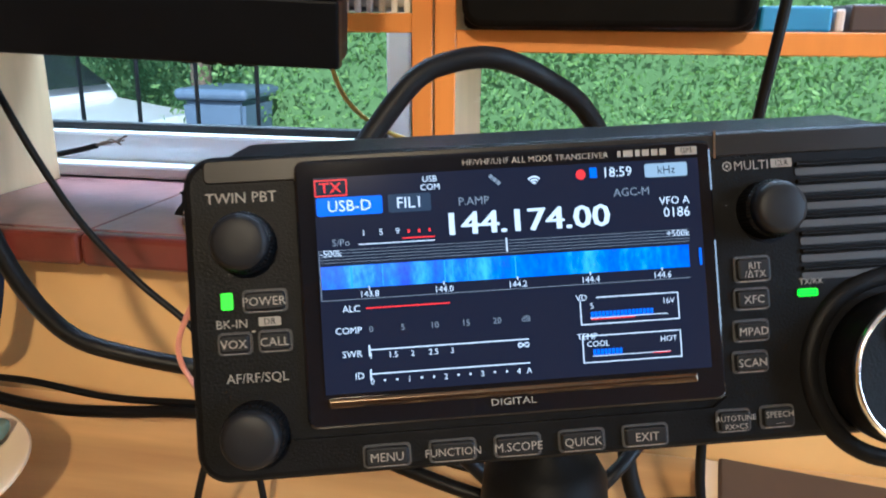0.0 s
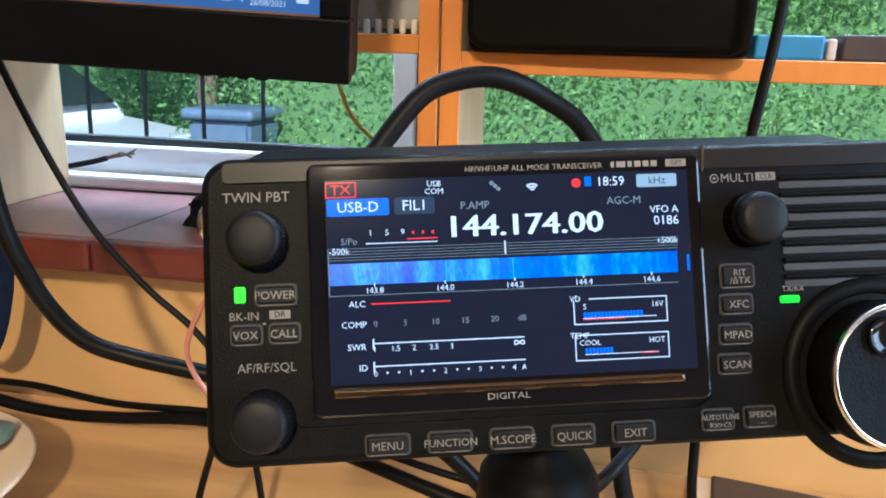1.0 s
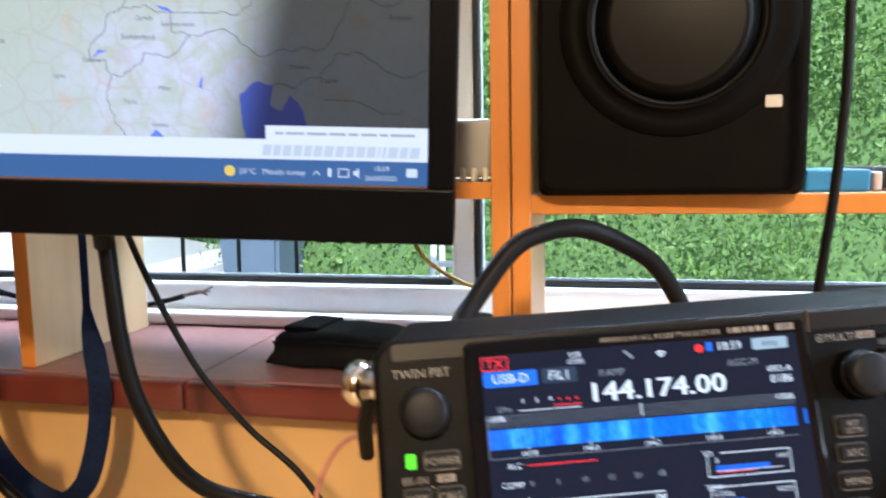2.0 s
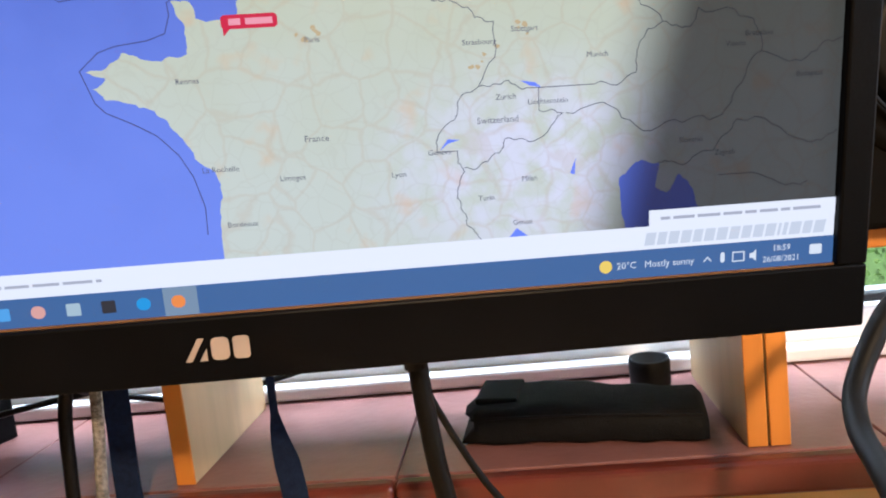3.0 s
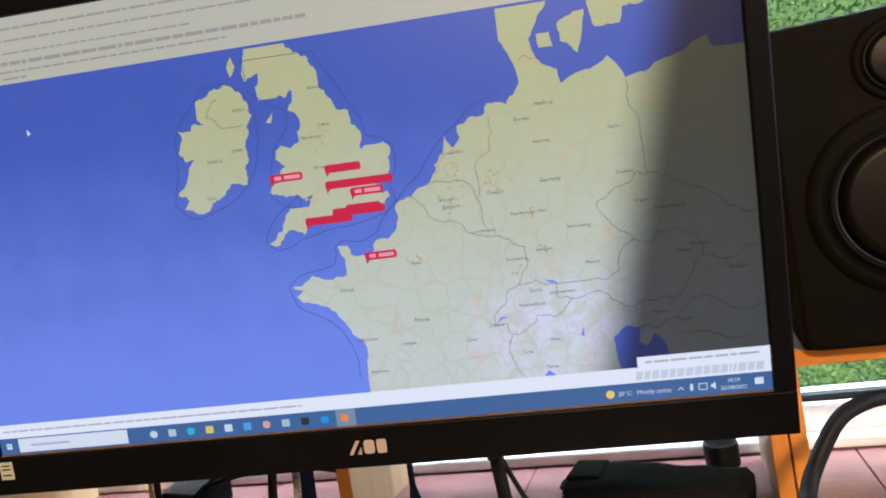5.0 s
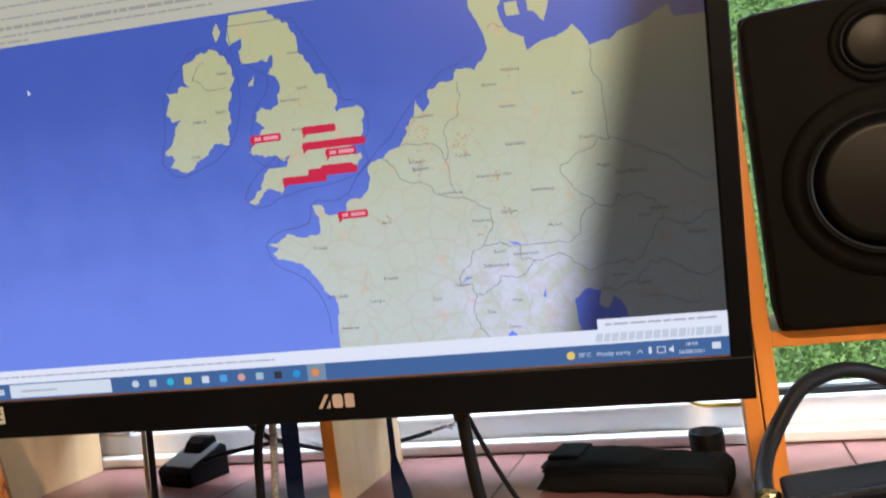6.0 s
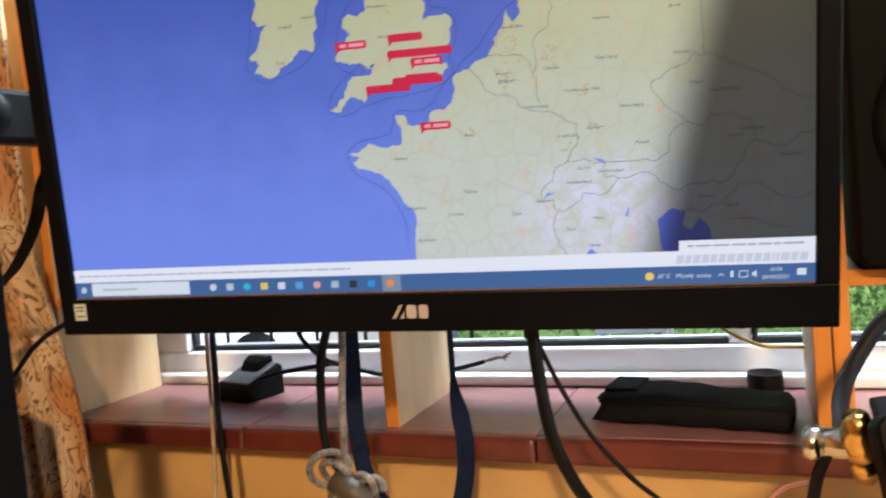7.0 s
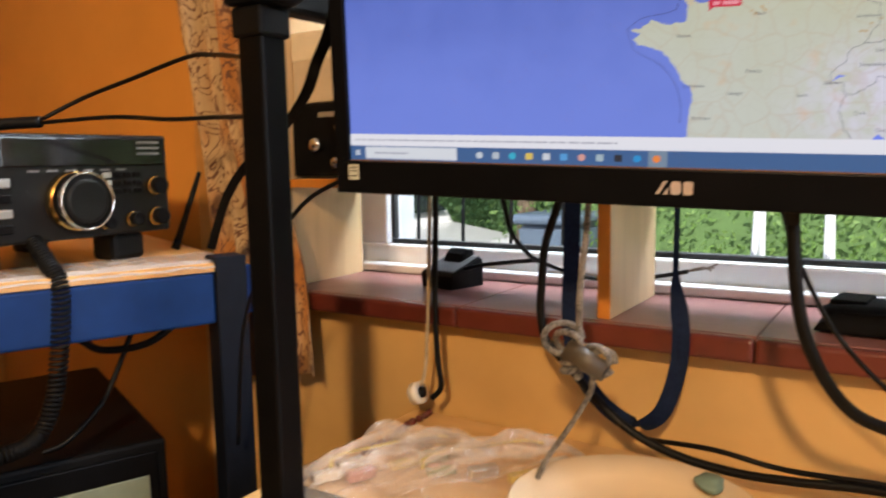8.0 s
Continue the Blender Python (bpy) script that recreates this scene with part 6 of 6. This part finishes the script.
base_radio()
cord = thing("coiled_cord", pose(-0.42, -0.315, 0.88), "black coiled microphone cord hanging over the shelf edge", "cord")
line = spline([(-0.05, 0.01, 0.108), (-0.02, 0.004, 0.090), (0.0, 0.003, 0.072), (0.002, 0.0, 0.036), (0.0, -0.005, -0.006), (0.0, -0.014, -0.042), (-0.005, -0.030, -0.070), (-0.01, -0.059, -0.076), (-0.01, -0.12, -0.07)], 40)
pts = []
for i, c in enumerate(line):
    d = (line[min(i + 1, len(line) - 1)] - line[max(i - 1, 0)]).normalized()
    u = Vector((1, 0, 0)) - d * d.x
    u.normalize()
    v = d.cross(u)
    a = i * 1.25
    pts.append(c + (u * math.cos(a) + v * math.sin(a)) * 0.0072)
part("plug", cyl(bmesh.new(), (-0.060, 0.014, 0.112), (-0.040, 0.008, 0.104), 0.008, 0.006, 16), M_RUBBER, cord)
smooth(part("coil", tube(bmesh.new(), pts, 0.0019, 6, 2), M_CABLE, cord))
cable("thick_lead", [(-0.60, -0.36, 1.098), (-0.56, -0.32, 1.10), (-0.53, -0.296, 1.104), (-0.50, -0.272, 1.106)], 0.006, M_CABLE, "thick black lead lying on top of the radio")
cable("aerial_lead", [(-0.50, -0.272, 1.108), (-0.47, -0.242, 1.130), (-0.42, -0.223, 1.146), (-0.35, -0.209, 1.163), (-0.30, -0.218, 1.160), (-0.205, -0.257, 1.144)], 0.0022, M_CABLE, "thin black lead strung to the post")
cable("aerial_lead", [(-0.50, -0.273, 1.105), (-0.42, -0.245, 1.108), (-0.35, -0.233, 1.103), (-0.30, -0.222, 1.103), (-0.205, -0.258, 1.098)], 0.0022, M_CABLE, "thin black lead sagging between radio and post")
for a, b, r in (((-0.507, -0.115, 0.9595), (-0.480, -0.095, 1.051), 0.0045),):
    st = thing("rubber_aerial", pose(0, 0, 0), "stubby black rubber whip aerial leaning on the shelf", "aerial")
    smooth(part("whip", cyl(bmesh.new(), a, b, r, r * 0.6, 14), M_RUBBER, st))
    smooth(part("ferrule", cyl(bmesh.new(), a, Vector(a).lerp(Vector(b), 0.12), r * 1.15, r * 1.1, 14), M_BLACK, st))
psu = thing("power_supply", RACK @ pose(-0.42, -0.60, 0.522), "black bench power supply on the lower rack shelf", "power supply")
part("case", box(bmesh.new(), -0.36, 0.0, 0, 0.37, 0.0, 0.235, 0.004), M_BLACK, psu)
part("front_panel", box(bmesh.new(), -0.002, 0.004, 0.01, 0.36, 0.01, 0.225, 0.002), M_BEZEL, psu)
part("label_plate", box(bmesh.new(), 0.003, 0.0052, 0.25, 0.35, 0.16, 0.20, 0.001), material("grey_green_plate", (0.20, 0.24, 0.18), 0.5), psu)
cable("rack_cable", [(-0.455, -0.275, 0.886), (-0.455, -0.25, 0.870), (-0.45, -0.20, 0.868), (-0.44, -0.157, 0.892)], 0.004, M_CABLE, "black cable slung below the shelf")
cable("rack_cable", [(-0.45, -0.215, 0.895), (-0.455, -0.235, 0.85), (-0.46, -0.255, 0.813), (-0.47, -0.288, 0.782), (-0.48, -0.31, 0.775)], 0.003, M_CABLE, "black cable dropping behind the rack post")

# ---- outside ----
M_GRASS = material("lawn", (0.10, 0.16, 0.035), 0.9, vary=0.25, scale=3, bump=0.5, bump_scale=30)
M_PAVE = material("grey_paving", (0.26, 0.26, 0.27), 0.8, vary=0.12, scale=5)
structure("ground", box(bmesh.new(), -300, 300, 0.32, 600, -0.75, -0.55), M_GRASS, "lawn and ground outside the window")
structure("pavement", box(bmesh.new(), -14, 8, 0.6, 6.4, -0.5495, -0.52), M_PAVE, "pale grey paved drive outside the window")


def leaf_material(name, a, b, c):
    m = bpy.data.materials.new(name)
    m.use_nodes = True
    nt = m.node_tree
    p = nt.nodes["Principled BSDF"]
    g, r = nt.nodes.new("ShaderNodeNewGeometry"), nt.nodes.new("ShaderNodeValToRGB")
    r.color_ramp.elements[0].color, r.color_ramp.elements[1].color = (*a, 1), (*c, 1)
    r.color_ramp.elements.new(0.5).color = (*b, 1)
    nt.links.new(g.outputs["Random Per Island"], r.inputs[0])
    nt.links.new(r.outputs[0], p.inputs["Base Color"])
    p.inputs["Roughness"].default_value = 0.55
    tr, ad = nt.nodes.new("ShaderNodeBsdfTranslucent"), nt.nodes.new("ShaderNodeMixShader")
    nt.links.new(r.outputs[0], tr.inputs[0])
    ad.inputs[0].default_value = 0.45
    nt.links.new(p.outputs[0], ad.inputs[1])
    nt.links.new(tr.outputs[0], ad.inputs[2])
    nt.links.new(ad.outputs[0], nt.nodes["Material Output"].inputs[0])
    return m


M_LEAF = leaf_material("hedge_leaf", (0.15, 0.28, 0.07), (0.19, 0.33, 0.09), (0.25, 0.38, 0.12))
M_LEAF_B = leaf_material("cool_leaf", (0.13, 0.26, 0.12), (0.16, 0.30, 0.13), (0.21, 0.35, 0.15))
M_BARK = material("bark", (0.12, 0.09, 0.06), 0.9, vary=0.3, scale=20, bump=0.6)


def foliage(blobs, count, size, seed):
    """Leaves scattered over the outer shell of uneven clumps, as one mesh."""
    rng = np.random.default_rng(seed)
    verts, faces = [], []
    total = sum(b[3] * b[4] for b in blobs)
    for cx, cy, cz, rx, rz in blobs:
        n = int(count * rx * rz / total)
        d = rng.normal(size=(n, 3))
        d /= np.linalg.norm(d, axis=1)[:, None]
        rad = rng.uniform(0.55, 1.05, n)[:, None]
        c = np.array((cx, cy, cz)) + d * rad * np.array((rx, rx * 0.8, rz))
        u = rng.normal(size=(n, 3))
        u /= np.linalg.norm(u, axis=1)[:, None]
        v = np.cross(u, d)
        v /= np.linalg.norm(v, axis=1)[:, None] + 1e-6
        s = size * rng.uniform(0.6, 1.4, n)[:, None]
        for q in zip(c - u * s, c + v * s * 0.45, c + u * s, c - v * s * 0.45):
            b = len(verts)
            verts.extend(q)
            faces.append((b, b + 1, b + 2, b + 3))
    me = bpy.data.meshes.new("leaves")
    me.from_pydata([tuple(map(float, v)) for v in verts], [], faces)
    return me


def hedge(x0, x1, y, height, mat, seed, label):
    rnd = random.Random(seed)
    blobs, x = [], x0
    while x < x1:
        r = rnd.uniform(0.45, 0.8)
        for z in np.arange(-0.2, height, 0.65):
            blobs.append((x + rnd.uniform(-0.2, 0.2), y + rnd.uniform(-0.35, 0.35), z + rnd.uniform(-0.15, 0.15), r, rnd.uniform(0.4, 0.65)))
        x += r * 0.95
    me = foliage(blobs, int(9500 * (x1 - x0)), 0.026, seed)
    me.materials.append(mat)
    ob = new("hedge", me)
    tagged(ob, label, "hedge", kind="stuff")
    # box core in a darker green, painted shade between the leaves
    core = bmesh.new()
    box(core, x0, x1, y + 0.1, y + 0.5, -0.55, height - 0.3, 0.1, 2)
    tagged(part("hedge_core", core, material("hedge_inner_shade", (0.10, 0.18, 0.06), 0.95), None, "plain box core with the hedge's inner shade put into its green"), category="hedge", kind="stuff")


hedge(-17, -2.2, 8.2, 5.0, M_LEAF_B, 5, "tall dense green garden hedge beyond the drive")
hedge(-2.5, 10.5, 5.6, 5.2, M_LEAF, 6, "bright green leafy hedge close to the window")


def tree(x, y, h, seed):
    rnd = random.Random(seed)
    t = thing("tree", pose(x, y, -0.55), "broadleaf garden tree with a dense uneven crown", "tree", "garden trees")
    bm = bmesh.new()
    tube(bm, [(0, 0, 0), (0.05, 0.02, h * 0.3), (0.0, 0.05, h * 0.6)], 0.11, 10, 5)
    for k in range(6):
        a = k * 1.05
        tube(bm, [(0.02, 0.03, h * 0.35 + 0.12 * k), (0.4 * math.cos(a), 0.4 * math.sin(a), h * 0.55 + 0.1 * k), (0.9 * math.cos(a), 0.9 * math.sin(a), h * 0.75 + 0.08 * k)], 0.035, 7, 4)
    smooth(part("trunk", bm, M_BARK, t))
    blobs = [(rnd.uniform(-1.1, 1.1), rnd.uniform(-0.9, 0.9), h * rnd.uniform(0.42, 1.0), rnd.uniform(0.4, 0.75), rnd.uniform(0.35, 0.6)) for _ in range(16)]
    me = foliage(blobs, 24000, 0.026, seed)
    me.materials.append(M_LEAF)
    crown = new("crown", me)
    crown.parent = t


tree(-3.6, 7.0, 4.2, 11)
tree(-0.9, 6.2, 3.8, 12)
tree(1.9, 6.6, 4.0, 13)


def parked_car():
    c = thing("car", pose(-5.5, 6.2, -0.52, 0, 0, 180), "white hatchback parked on the drive before the hedge", "car")
    white = material("white_car_paint", (0.75, 0.76, 0.78), 0.2, vary=0.03, coat=0.6)
    dark = material("dark_car_glass", (0.02, 0.025, 0.03), 0.05)
    bm = bmesh.new()
    prof = [(-2.05, 0.28), (-2.05, 0.58), (-1.85, 0.70), (-0.95, 0.84), (-0.85, 1.0), (1.9, 1.02), (2.05, 0.85), (2.05, 0.28)]
    slab(bm, prof, -0.85, 0.85, 0.06, 3)
    part("body", bm, white, c)
    bm = bmesh.new()
    slab(bm, [(-0.95, 0.99), (-0.35, 1.42), (1.35, 1.45), (1.95, 1.0)], -0.72, 0.72, 0.06, 3)
    part("cabin", bm, dark, c, "dark glazed cabin")
    part("roof", box(bmesh.new(), -0.33, 1.38, -0.7, 0.7, 1.43, 1.48, 0.02, 2), white, c)
    for x in (-0.3, 0.55, 1.4):
        part("pillar", box(bmesh.new(), x, x + 0.07, -0.735, -0.70, 0.99, 1.44, 0.01), white, c)
    for x in (-1.3, 1.3):
        for y in (-0.8, 0.8):
            wheel = smooth(part("wheel", cyl(bmesh.new(), (x, y - 0.1, 0.31), (x, y + 0.1, 0.31), 0.31, n=32), M_RUBBER, c))
            smooth(part("rim", cyl(bmesh.new(), (x, y - 0.105, 0.31), (x, y + 0.105, 0.31), 0.19, n=24), M_STEEL, wheel))
    part("headlight", box(bmesh.new(), -2.06, -1.9, -0.8, -0.45, 0.5, 0.6, 0.02), M_STEEL, c)


parked_car()


def wheelie_bin(x, y):
    b = thing("wheeled_bin", pose(x, y, -0.52), "blue-grey plastic wheeled rubbish bin on the drive", "bin")
    grey = material("blue_grey_plastic", (0.10, 0.14, 0.20), 0.5, vary=0.1)
    bm = bmesh.new()
    bmesh.ops.create_cube(bm, size=1)
    for v in bm.verts:
        k = 0.26 if v.co.z > 0 else 0.2
        v.co = (math.copysign(k, v.co.x), math.copysign(k * 1.1, v.co.y), 1.02 if v.co.z > 0 else 0.06)
    bmesh.ops.bevel(bm, geom=bm.edges[:], offset=0.03, segments=2, affect="EDGES")
    part("bin_body", bm, grey, b)
    part("lid", box(bmesh.new(), -0.3, 0.3, -0.33, 0.33, 1.03, 1.12, 0.04, 3), grey, b)
    part("handle", tube(bmesh.new(), [(-0.22, 0.34, 1.05), (0, 0.37, 1.06), (0.22, 0.34, 1.05)], 0.015, 8, 4), grey, b)
    for s in (-0.21, 0.21):
        smooth(part("wheel", cyl(bmesh.new(), (s - 0.03, 0.2, 0.1), (s + 0.03, 0.2, 0.1), 0.1, n=20), M_RUBBER, b))


wheelie_bin(-2.35, 5.2)
rail = thing("metal_railing", pose(0.15, 0.2, -0.52), "black painted metal garden railing", "railing")
for z in (0.12, 1.55):
    part("rail_bar", box(bmesh.new(), -4.2, -0.95, 2.19, 2.215, z, z + 0.03), M_GASKET, rail)
for i in range(13):
    x = -4.15 + i * 0.262
    part("upright_bar", cyl(bmesh.new(), (x, 2.2, 0.0), (x + 0.03, 2.2, 1.58), 0.009, n=8), M_GASKET, rail)
steps = thing("white_trestle", pose(-0.25, 3.1, -0.52), "white painted metal folding trestle standing outside", "trestle")
wm = material("white_metal_paint", (0.72, 0.76, 0.82), 0.35, vary=0.04)
for x in (-0.17, 0.17):
    part("front_leg", cyl(bmesh.new(), (x, -0.2, 0), (x * 0.86, 0.06, 1.75), 0.016, n=10), wm, steps)
    part("rear_leg", cyl(bmesh.new(), (x, 0.3, 0), (x * 0.86, 0.09, 1.75), 0.016, n=10), wm, steps)
for z in (0.3, 0.58, 0.80, 0.97, 1.08, 1.74):
    part("crossbar", box(bmesh.new(), -0.17, 0.17, -0.2 + z * 0.15 - 0.03, -0.2 + z * 0.15 + 0.03, z - 0.012, z + 0.012, 0.003), wm, steps)
